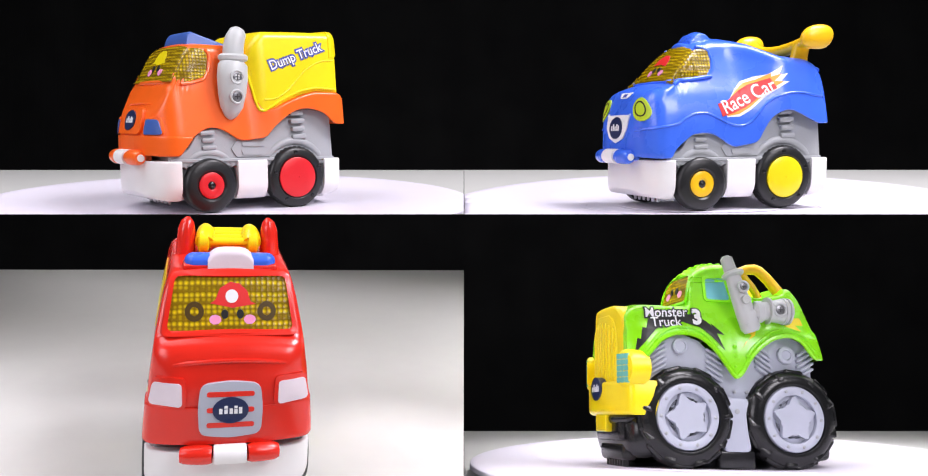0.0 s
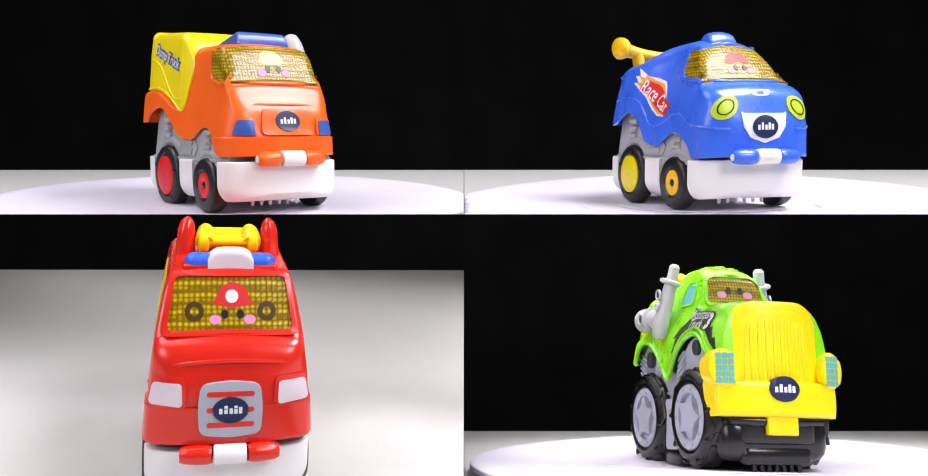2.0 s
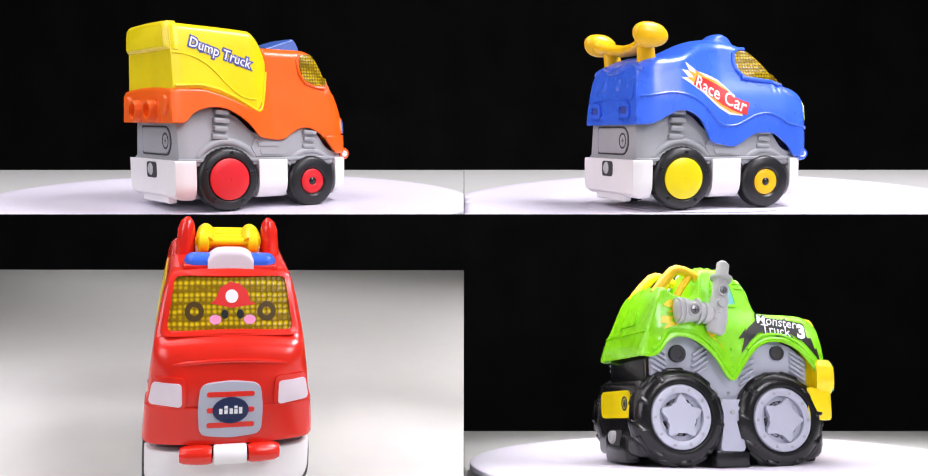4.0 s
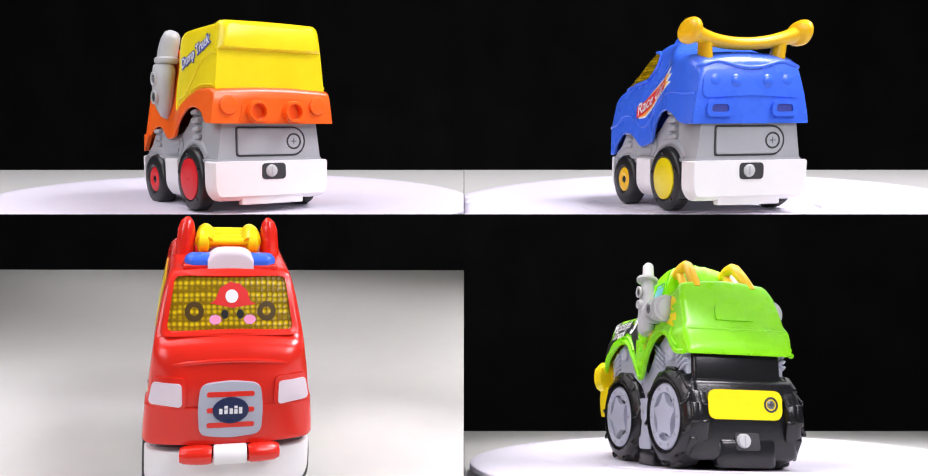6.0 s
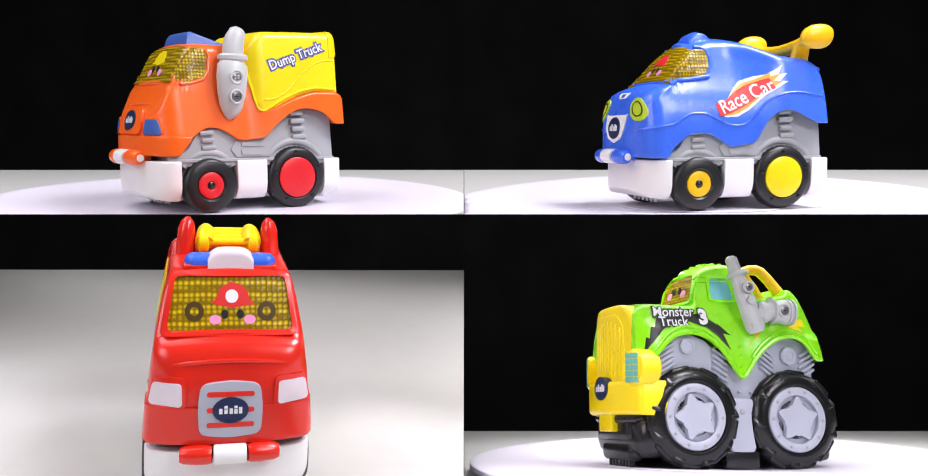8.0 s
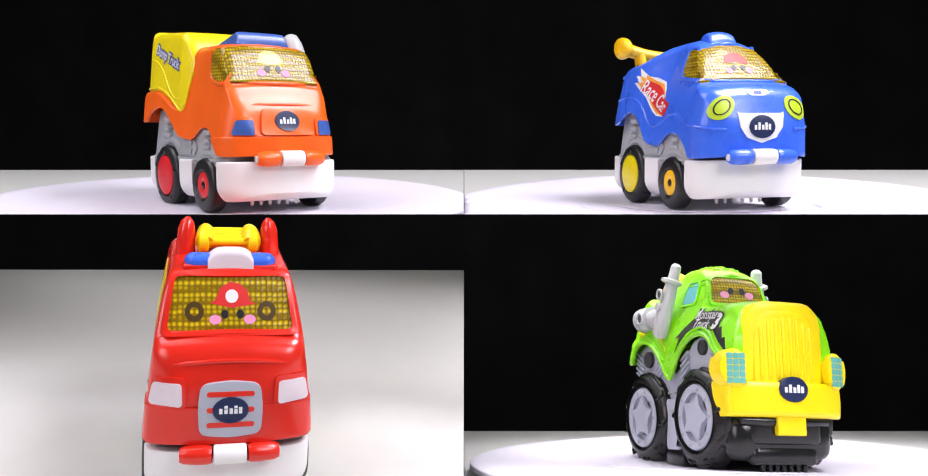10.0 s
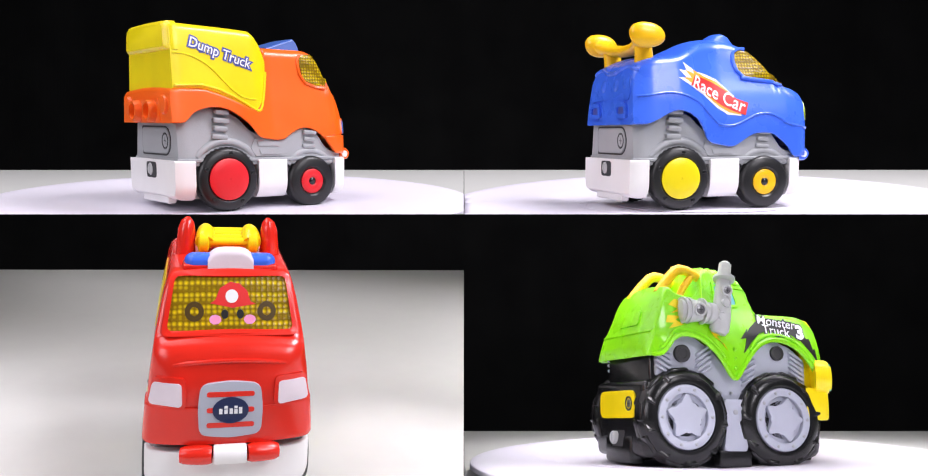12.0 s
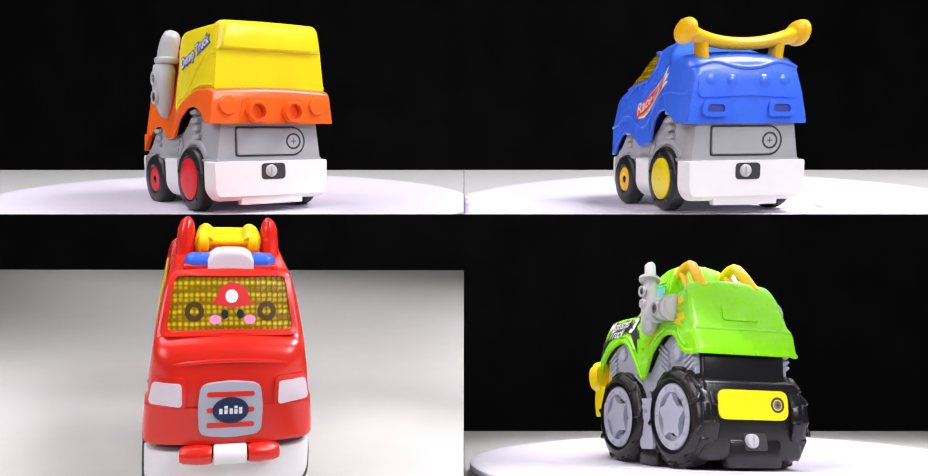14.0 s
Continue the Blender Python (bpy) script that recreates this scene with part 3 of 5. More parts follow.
def front_print(root, tree, cx, cz, k, hat, hat_colour, dots=True):
    """Plain printed shapes on a windscreen: a cap shape, two dark ovals, two pink ovals."""
    holder = None
    if hat:
        holder = part("print_cap", pressed([(cx + k * x, cz + k * z) for x, z in hat], tree, "-y", 0.5, 0.6, 5), hat_colour, root)
    for s in (1, -1):
        part("print_spot", pressed(oval(cx + s * k * 9, cz, k * 4.2, k * 5.2, 16), tree, "-y", 0.9, 0.6, 4), BLACK_PRINT, root)
        part("print_oval", pressed(oval(cx + s * k * 20, cz - k * 6, k * 7.0, k * 5.2, 18), tree, "-y", 0.8, 0.6, 5), PINK_PRINT, root)


# ---- dump truck ----
def dump_truck():
    root = thing("toy_dump_truck", "orange plastic toy dump truck with a yellow bed", "toy truck", "toy cars")
    low_chassis(root, 0, HUB_RED, HUB_RED)
    top_rows = [(-178, 92), (-177, 112), (-172, 124), (-168, 140), (-165, 150), (-160, 160), (-153, 172), (-146, 186), (-141, 192), (-128, 220), (-118, 238), (-110, 247), (-103, 251), (-90, 253), (-28, 253), (-21, 246), (-14, 205), (-8, 172), (0, 158), (17, 160), (35, 168), (63, 179), (91, 186), (126, 186), (137, 183), (140, 178)]
    bot_rows = [(-178, 88), (-140, 87), (-130, 97), (-118, 112), (-101, 124), (-88, 128), (-72, 126), (-55, 117), (-46, 111), (-35, 109), (-17, 111), (0, 115), (14, 130), (33, 145), (51, 155), (69, 159), (88, 157), (106, 150), (120, 137), (128, 135), (140, 135)]
    wz = [(60, 97), (112, 95), (140, 90), (180, 83), (215, 77), (257, 71)]

    def width(y, z):
        w = lerp_table(wz, z)
        if y > -30:
            k = min(1.0, (y + 30) / 60)
            k = k * k * (3 - 2 * k)
            w = w * (1 - k) + (104 - (z - 130) * 0.12) * k
        if z > 193 and y < -92:
            w *= 1 - (1 - nose(y, -92, 74, 2.6)) * min(1.0, (z - 193) / 4)
        return w * nose(y, -126, 52.8, 2.4) - max(0.0, y - 124) ** 2 * 0.008
    top = lambda y: smooth_table(top_rows, y)
    bot = lambda y: smooth_table(bot_rows, y)
    corner = lambda y: lerp_table([(-178, 6), (-160, 16), (-140, 14), (-100, 16), (-30, 16), (0, 4), (140, 5)], y)
    ys = [-178 + 6 * (i / 16) ** 2 for i in range(17)] + steps(-171, -140, 26) + steps(-138.5, -100, 22) + steps(-98, -26, 24) + steps(-24, 4, 16) + steps(7, 140, 42)
    shell = part("body_shell", loft(ys, bot, top, width, corner, 4.0), ORANGE, root, "glossy orange cab and side shell")
    skirt = loft([-180.4 + 8 * (i / 16) ** 2 for i in range(17)] + steps(-171, -119, 26), lambda y: bot(max(-178, y)) - 0.4, lambda y: max(116 - 0.02 * (y + 180), bot(y) + 2), lambda y, z: lerp_table(wz, z) * nose(y, -126, 55.2, 2.4) + 2.6, lambda y: 2.0, 0.0)
    part("front_skirt", skirt, ORANGE, shell)
    t = tree_of(shell)
    # windscreen that runs round the corners
    scr = loft(steps(-142.5, -110, 20), lambda y: 195.5, lambda y: max(top(y) + 1.3, 197), lambda y, z: width(y, z) + 1.2, corner, 4.0, 2.0)
    side_l = pressed(rounded([(-115, 196), (-88, 205), (-83, 238), (-90, 246), (-112, 246)], 9), t, "+x", 1.4, 2, 7)
    side_r = pressed(rounded([(-115, 196), (-88, 205), (-83, 238), (-90, 246), (-112, 246)], 9), t, "-x", 1.4, 2, 7)
    screen = part("windscreen", joined(scr, side_l, side_r), AMBER, root, "amber ribbed see-through windscreen")
    ts = tree_of(screen)
    front_print(screen, ts, 0, 217, 1.0, [(-24, 9), (-20, 12), (-17, 22), (-6, 28), (8, 27), (17, 20), (20, 11), (24, 9), (0, 6)], YELLOW)
    # pillars and the lower rim of the glass
    part("screen_rim", sweep([(x, -144 + 0.0022 * x * x, 195) for x in steps(-62, 62, 14)], 3.4, 10), ORANGE, shell)
    part("screen_rim", sweep([(x, -109 + 0.0016 * x * x, 249.5 - 0.0006 * x * x) for x in steps(-58, 58, 14)], 3.6, 10), ORANGE, shell)
    for s in (1, -1):
        rim = [(-128, 192.5), (-120, 193.2), (-112, 194), (-92, 200), (-83, 214), (-80, 236), (-86, 245)]
        part("screen_rim", sweep([(s * (width(y, z) + 0.6), y, z) for y, z in rim], 2.6, 8), ORANGE, shell)
    # hood bump, badge and lamps
    part("grille_plate", pressed(rounded([(-44, 118), (-38, 157), (38, 157), (44, 118)], 9), t, "-y", 5.0, 3, 8), ORANGE, shell)
    tp = tree_of(shell, *[o for o in shell.children if o.name.startswith("grille_plate")])
    badge(root, 0, 139, 20, 15, tp)
    for s in (1, -1):
        sock = [(s * 48, 118), (s * 50, 144), (s * 78, 144), (s * 84, 118)]
        part("lamp_socket", pressed(rounded(sock, 5), t, "-y", 2.8, 3, 7), ORANGE, shell)
        part("headlight", pressed(rounded([(s * 53, 118), (s * 54, 140), (s * 76, 140), (s * 83, 118)], 4), t, "-y", 4.0, 3, 7), ROOF_BLUE, root, "flat blue headlight")
    # crease across the hood
    part("hood_crease", sweep([(x, -161 + 0.0014 * x * x, 164 - 0.0008 * x * x) for x in steps(-48, 48, 12)], 2.0, 8), ORANGE, shell)
    # blue roof lamp
    roof = loft(steps(-101, -40, 20), lambda y: 250, lambda y: lerp_table([(-101, 257), (-97, 270), (-92, 273), (-86, 271), (-40, 256)], y), lambda y, z: 50 - 0.25 * (z - 250) + 0.05 * y, lambda y: 4.0, 0.5, closed=True)
    part("roof_lamp", roof, ROOF_BLUE, root, "translucent-looking blue roof lamp")
    # bed
    bed_top = [(-24, 234), (-21, 242), (-12, 259), (0, 273), (10, 277), (148, 283)]
    bed_bot = [(-24, 215), (-12, 160), (-2, 148), (17, 157), (35, 168), (63, 180), (91, 187), (138, 185), (148, 184)]
    bed_w = lambda y, z: lerp_table([(150, 94), (188, 92), (250, 86), (289, 80)], z) - max(0.0, (8 - y) / 30) ** 2 * 12 - max(0.0, y - 118) ** 2 * 0.007
    bed = part("bed", loft(steps(-24, 12, 18) + steps(16, 133, 26), lambda y: lerp_table(bed_bot, y), lambda y: smooth_table(bed_top, y), bed_w, lambda y: 13.0, 1.0, 4), YELLOW, root, "bright yellow tipping bed")
    part("bed_lip", loft([122, 122.6] + steps(124, 140, 22), lambda y: 241 + max(0, y - 130) ** 2 * 0.05, lambda y: 284.5 - max(0, y - 130) ** 2 * 0.06, lambda y, z: bed_w(y, z) + 1.2 - max(0.0, y - 126) ** 2 * 0.035, lambda y: 12.0, 1.0, closed=True), YELLOW, bed)
    tb = tree_of(bed)
    for s in (1, -1):
        way = "+x" if s > 0 else "-x"
        line = [(2, 172), (20, 174), (35, 182), (52, 197), (72, 217), (90, 229), (110, 236), (140, 238)]
        pts = [(s * (bed_w(y, z) + 0.4), y, z) for y, z in [(y, smooth_table(line, y)) for y in steps(2, 130, 36)]]
        part("bed_line", sweep(pts, 1.3, 6), YELLOW, bed)
        edge = [(s * (bed_w(y, z) + 0.6), y, z) for y, z in [(y, lerp_table([(-24, 224), (-12, 168), (-8, 157), (-2, 154), (4, 156), (17, 164), (35, 174), (63, 186), (91, 192), (138, 190)], y)) for y in steps(-22, 130, 50)]]
        part("bed_edge", sweep(edge, 2.2, 8), YELLOW, bed)
        turn, at = (20.5, (60, 241)) if s > 0 else (-17.5, (57, 240))
        part("lettering_outline", printed("Dump Truck", 21, at, turn, tb, way, 0.8, 0.92, 0.12 * 22, s), BLUE_PRINT, bed)
        part("lettering", printed("Dump Truck", 21, at, turn, tb, way, 1.6, 0.92, 0.012 * 22, s), WHITE_PRINT, bed, "white lettering with a blue outline")
    # exhaust stack on one side
    stack = part("exhaust_pipe", sweep([(88, -55, 142), (91, -55, 146), (93, -54, 160), (94, -53, 180), (94, -52, 205), (92, -50, 222), (90, -49, 230)], [4, 10, 18, 22, 24, 23, 16], 22, 0.72, (0, 1, 0)), LIGHT_GREY, root, "light grey exhaust stack with two screws")
    part("collar", sweep([(89, -48, 228), (89, -48, 231), (89, -48, 236), (89, -48, 239)], [20, 23, 23, 19], 22, 0.8, (0, 1, 0)), LIGHT_GREY, stack)
    part("pipe_end", sweep([(88, -47, 236), (87, -46, 250), (85, -42, 262), (83, -36, 272), (82, -33, 276), (82, -32, 278)], [16, 15.5, 15, 13, 9, 3], 20), LIGHT_GREY, stack)
    screw_head(stack, (110, -52, 204), "x", 1, 8.0)
    screw_head(stack, (110, -53, 175), "x", 1, 8.0)
    # tail
    part("tail_recess", pressed(rounded([(-58, 137), (-50, 172), (50, 172), (58, 137)], 6), t, "+y", 0.8, 1, 12), ORANGE, shell)
    for s in (1, -1):
        part("tail_lamp", lathe([(14.5, 136), (14.5, 142), (13, 144), (6, 145), (0.4, 145.2)], 30, "y", (s * 74, 0, 162)), ORANGE, root, "round orange tail lamp")
        part("tail_pipe", lathe([(17, 135), (16.5, 148), (15, 152), (12, 152), (11.4, 149), (11.2, 141), (0.4, 141)], 30, "y", (s * 30, 0, 153)), ORANGE, root, "orange tail pipe")
    hinged_bumper(root, -186, 84, ORANGE)
    return root


# ---- race car ----
def race_car():
    root = thing("toy_race_car", "blue plastic toy race car with a yellow rear wing", "toy car", "toy cars")
    low_chassis(root, 27, YELLOW, WARM_YELLOW)
    top_rows = [(-162, 84), (-161, 106), (-160, 128), (-155, 150), (-150, 167), (-139, 181), (-125, 188), (-106, 193), (-99, 202), (-86, 221), (-68, 241), (-55, 252), (-42, 259), (-20, 265), (3, 265), (31, 260), (53, 250), (76, 240), (95, 237), (120, 235), (137, 230), (148, 222), (154, 208), (157, 180), (158, 160)]
    bot_rows = [(-162, 84), (-117, 82), (-107, 96), (-94, 107), (-81, 116), (-63, 119), (-46, 117), (-32, 110), (-19, 102), (-8, 98), (8, 100), (33, 107), (41, 122), (53, 140), (70, 151), (86, 154), (103, 149), (121, 140), (136, 134), (145, 133), (158, 133)]
    cab = [(70, 97), (128, 96), (150, 93), (168, 88), (182, 81), (200, 70), (225, 58), (262, 42)]
    tail = [(70, 99), (135, 104), (175, 99), (216, 90), (240, 82)]

    def width(y, z):
        k = min(1.0, max(0.0, (y + 5) / 90))
        k = k * k * (3 - 2 * k)
        w = lerp_table(cab, z) * (1 - k) + lerp_table(tail, z) * k
        if y < -105:
            h = min(1.0, (-105 - y) / 25)
            w = w * (1 - h) + lerp_table([(70, 97), (128, 95), (160, 88), (190, 76)], z) * h
        if z > 193 and y < -68:
            w *= 1 - (1 - nose(y, -68, 50, 2.5)) * min(1.0, (z - 193) / 4)
        return w * nose(y, -118, 44.6, 2.4) - max(0.0, y - 118) ** 2 * (0.005 + 0.00005 * max(0.0, z - 140))
    top = lambda y: smooth_table(top_rows, y)
    bot = lambda y: smooth_table(bot_rows, y)
    corner = lambda y: lerp_table([(-162, 8), (-150, 24), (-128, 22), (-108, 8), (-98, 8), (-80, 18), (-40, 22), (20, 22), (70, 16), (120, 20), (158, 16)], y)
    ys = [-162 + 6 * (i / 16) ** 2 for i in range(17)] + steps(-155, -125, 24) + steps(-123, -60, 30) + steps(-57, 60, 34) + steps(63, 136, 24) + steps(138, 158, 14)
    shell = part("body_shell", loft(ys, bot, top, width, corner, 5.0), BLUE, root, "glossy blue body shell")
    t = tree_of(shell)
    for s in (1, -1):
        line = [(-158, 124), (-130, 129), (-104, 134), (-94, 141), (-74, 149), (-53, 148), (-36, 141), (-18, 133), (-1, 130), (16, 134), (33, 150), (50, 167), (76, 178), (102, 181), (135, 177), (152, 176)]
        pts = [(s * (width(y, z) - 0.3), y, z) for y, z in [(y, smooth_table(line, y)) for y in steps(-157, 151, 80)]]
        part("body_crease", sweep(pts, 2.2, 8), BLUE, shell)
    # windscreen
    scr = loft(steps(-105, -58, 24), lambda y: lerp_table([(-105, 192), (-90, 198), (-58, 201)], y), lambda y: max(top(y) + 1.3, 198), lambda y, z: width(y, z) + 1.2, corner, 5.0, 2.0)
    sides = [(-64, 202), (-40, 206), (-30, 225), (-30, 243), (-40, 250), (-62, 246)]
    screen = part("windscreen", joined(scr, pressed(rounded(sides, 9), t, "+x", 1.5, 2, 7), pressed(rounded(sides, 9), t, "-x", 1.5, 2, 7)), AMBER, root, "amber ribbed see-through windscreen")
    ts = tree_of(screen)
    front_print(screen, ts, 0, 219, 0.85, [(-26, 9), (-20, 22), (-4, 28), (12, 26), (22, 16), (23, 6), (0, 11)], RED_PRINT)
    sill = [(-36, 206), (-48, 204), (-60, 202.5), (-72, 201), (-82, 200), (-90, 199), (-96, 198.4), (-101, 198)]
    low = [(width(y, z) + 1.4, y, z) for y, z in sill]
    part("screen_rim", sweep(low + [(x, -105.5 + 0.0012 * x * x, 197) for x in steps(44, -44, 8)] + [(-x, y, z) for x, y, z in low[::-1]], 3.4, 10), BLUE, shell)
    brow = [(x, -54 + 0.007 * x * x, 257 - 0.0095 * x * x) for x in steps(-44, 44, 18)]
    part("screen_brow", sweep(brow, [3.5 + 2.0 * math.cos(x / 44 * 1.4) for x in steps(-44, 44, 18)], 10), BLUE, shell)
    # roof scoop
    part("roof_knob", loft(steps(-46, -6, 16), lambda y: 258, lambda y: lerp_table([(-46, 263), (-38, 274), (-28, 278), (-18, 276), (-6, 266)], y), lambda y, z: 27 - 0.0012 * (y + 26) ** 2 * 8 - 0.35 * (z - 258), lambda y: 6.0, 2.0, closed=True), BLUE, shell)
    # nose
    shield = [(-38, 150), (-34, 148), (34, 148), (38, 150), (35, 128), (24, 112), (0, 104), (-24, 112), (-35, 128)]
    part("nose_plate", pressed(shield, t, "-y", 2.0, 2, 6), WHITE_PRINT, root, "white shield-shaped nose plate")
    badge(root, 0, 128, 21, 17, tree_of(shell, *[o for o in root.children if o.name.startswith("nose_plate")]))
    hood = [(-20, 183), (20, 183), (12, 174), (-12, 174)]
    part("hood_mark", pressed(rounded(hood, 4), t, "-y", 0.7, 2, 5), WHITE_PRINT, root, "white mark on the hood")
    part("hood_mark_bar", pressed([(-6, 176), (6, 176), (6, 181), (-6, 181)], t, "-y", 1.2, 2, 5), BLUE_PRINT, root)
    for s in (1, -1):
        lamp = part("headlight", pressed(oval(s * 61, 156, 22, 15, 36, -38 * s), t, "-y", 1.6, 2, 5), LAMP_LIME, root, "lime green oval headlight with a dark ring")
        part("lamp_ring", pressed(oval(s * 61, 157, 15, 10, 30, -38 * s), tree_of(lamp), "-y", 0.6, 0.6, 6, holes=[oval(s * 61, 157, 13, 8.2, 30, -38 * s)]), BLACK_PRINT, lamp)
    # flame print and words on both flanks
    for s in (1, -1):
        way = "+x" if s > 0 else "-x"
        q = radians(23 if s > 0 else 25)
        cy, cz = (20, 176) if s > 0 else (17, 180)

        def place(u, v):
            return (cy + u * math.cos(q) - v * math.sin(q), cz + u * math.sin(q) + v * math.cos(q))
        white = [(-52, -14), (-30, -22), (-8, -20), (20, -12), (50, -8), (70, -6), (58, 0), (74, 6), (60, 10), (72, 20), (44, 17), (24, 22), (2, 24), (-14, 18), (-30, 10)]
        gold = [(-50, -13), (-30, -18), (-8, -16), (18, -9), (44, -4), (62, -2), (48, 4), (64, 10), (46, 12), (50, 17), (24, 17), (2, 20), (-16, 15), (-32, 9)]
        core = [(-58, -10), (-56, 10), (-36, 8), (-14, 13), (8, 15), (44, 11), (46, -7), (14, -8), (-14, -13), (-38, -13)]
        for nm, shape, m, h in (("flame_edge", white, WHITE_PRINT, 0.4), ("flame", gold, ORANGE_PRINT, 0.7), ("flame_core", core, RED_PRINT, 1.0)):
            part(nm, pressed([place(u, v) for u, v in shape], t, way, h, 1.0, 6), m, shell)
        part("lettering", printed("Race Car", 30, place(-4, 0), (23 if s > 0 else -25), t, way, 1.8, 0.86, 0.012 * 29, s), WHITE_PRINT, shell, "white lettering on a red flame")
    # rear wing
    beam = []
    for x in steps(-86, 86, 22):
        u = abs(x) / 86
        beam.append((x, 127 + 9 * u * u, 251 + 14 * u * u))
    wing = part("wing", sweep(beam, [9.5 + 3.0 * (abs(p[0]) / 86) ** 4 for p in beam], 18, 1.45, (0, 0, 1)), WARM_YELLOW, root, "warm yellow rear wing with bell-shaped ends")
    for s in (1, -1):
        bell = bmesh.new()
        bmesh.ops.create_uvsphere(bell, u_segments=32, v_segments=20, radius=1.0)
        for v in bell.verts:
            x, y, z = v.co
            flat = 1.0 if z < 0 else 0.82
            q = 0.72 + 0.28 * (y + 1) / 2 if z < 0 else 1.0
            v.co = Vector((s * (92 + (11 if x > 0 else 14) * x), 136 + 29 * math.copysign(abs(y) ** 0.86, y), 267.5 + 22.5 * flat * z * q + 3.5 * y))
        part("wing_end", bell, WARM_YELLOW, wing, "warm yellow bell-shaped wing end", 80)
        part("wing_post", sweep([(s * 60, 126, 222), (s * 61, 127, 238), (s * 63, 130, 258)], [17, 15, 14], 16, 0.62, (0, 1, 0)), WARM_YELLOW, wing)
        rim = [(-104, 193), (-90, 199), (-64, 201), (-42, 205), (-31, 218), (-28, 232), (-31, 246), (-42, 252), (-52, 252)]
        part("screen_rim", sweep([(s * (width(y, z) + 0.8), y, z) for y, z in rim], 3.0, 8), BLUE, shell)
    # tail: lamp panel, four lamps, two pipes
    panel = rounded([(-82, 170), (-77, 211), (77, 211), (82, 170), (0, 174)], 13)
    part("tail_panel", pressed(panel, t, "+y", 1.4, 1, 10), BLUE, shell)
    ridge = []
    for x in steps(-84, 84, 36):
        hit = t.ray_cast(Vector((x, 400, 214 + 9 * math.exp(-((abs(x) - 52) / 26) ** 2))), Vector((0, -1, 0)))[0]
        if hit is not None:
            ridge.append((hit.x, hit.y - 0.5, hit.z))
    part("tail_ridge", sweep(ridge, 3.6, 10), BLUE, shell)
    for x, r in ((59, 16), (26, 12.5), (-26, 12.5), (-59, 16)):
        part("tail_lamp", lathe([(r + 1.5, 152), (r + 1.5, 158.4), (r, 159.0), (r, 158.2), (r * 0.9, 161), (r * 0.6, 163.6), (r * 0.3, 164.6), (0.3, 165)], 30, "y", (x, -4.5 - 0.0006 * x * x, 194)), BLUE, root, "round blue tail lamp")
    for s in (1, -1):
        ring = rounded([(s * 31, 143), (s * 33, 168), (s * 73, 168), (s * 76, 143)], 11)
        hole = rounded([(s * 39, 150), (s * 40, 161), (s * 66, 161), (s * 68, 150)], 5)
        pipe = part("tail_pipe", pressed(ring, t, "+y", 4.5, 2, 8, holes=[hole]), BLUE, root, "flat blue tail pipe")
        # darker blue inside the pipe: shade of the bore put into the colour
        part("pipe_bore", pressed(hole, t, "+y", 1.8, 1, 8), BLUE_PRINT, pipe)
    hinged_bumper(root, -168, 84, BLUE)
    return root



def slab(shape, axis, a, b, bevel=2.0, segments=3, bend=0.0):
    """A plate cut to an outline, from a to b along an axis ('y': drawn in x, z; 'x': in y, z), with rounded rims."""
    bm = bmesh.new()
    put = (lambda p, h: (p[0], h, p[1])) if axis == "y" else (lambda p, h: (h, p[0], p[1]))
    lo = [bm.verts.new(put(p, a)) for p in shape]
    hi = [bm.verts.new(put(p, b)) for p in shape]
    n = len(shape)
    fa, fb = bm.faces.new(lo), bm.faces.new(hi[::-1])
    for i in range(n):
        bm.faces.new((lo[i], hi[i], hi[(i + 1) % n], lo[(i + 1) % n]))
    if bevel:
        bmesh.ops.bevel(bm, geom=list(fa.edges) + list(fb.edges), offset=bevel, segments=segments, profile=0.5, affect="EDGES")
    bmesh.ops.triangulate(bm, faces=[f for f in bm.faces if len(f.verts) > 4])
    if bend:
        for _ in range(3):
            bmesh.ops.subdivide_edges(bm, edges=[e for e in bm.edges if e.calc_length() > 14], cuts=1)
            bmesh.ops.triangulate(bm, faces=[f for f in bm.faces if len(f.verts) > 4])
        for v in bm.verts:
            v.co.y += bend * v.co.x * v.co.x
    return bm


def shield(z0, z1, half, front, depth, bend, edge, rows=18, cols=28):
    """A curved plate: half gives its half width at a height; all rims rounded by edge."""
    bm = bmesh.new()
    rings = []

    def back_off(d):
        k = max(0.0, 1 - d / edge)
        return edge * (1 - math.sqrt(max(0.0, 1 - k * k)))
    ends = [edge * (1 - math.cos(math.pi / 2 * i / 5)) for i in range(6)]
    zs = [z0 + e for e in ends] + steps(z0 + edge, z1 - edge, rows)[1:-1] + [z1 - e for e in ends[::-1]]
    for z in zs:
        h = half(z)
        ring = []
        for i in range(cols + 1):
            x = h * math.sin(math.pi / 2 * (2 * i / cols - 1))
            d = min(h - abs(x), z - z0, z1 - z)
            ring.append(bm.verts.new((x, front + bend * x * x + back_off(d), z)))
        for i in range(cols + 1):
            x = h * (1 - 2 * i / cols)
            ring.append(bm.verts.new((x, front + bend * x * x + depth, z)))
        rings.append(ring)
    n = len(rings[0])
    for ra, rb in zip(rings, rings[1:]):
        for i in range(n):
            bm.faces.new((ra[i], ra[(i + 1) % n], rb[(i + 1) % n], rb[i]))
    bm.faces.new(rings[0])
    bm.faces.new(rings[-1])
    return bm


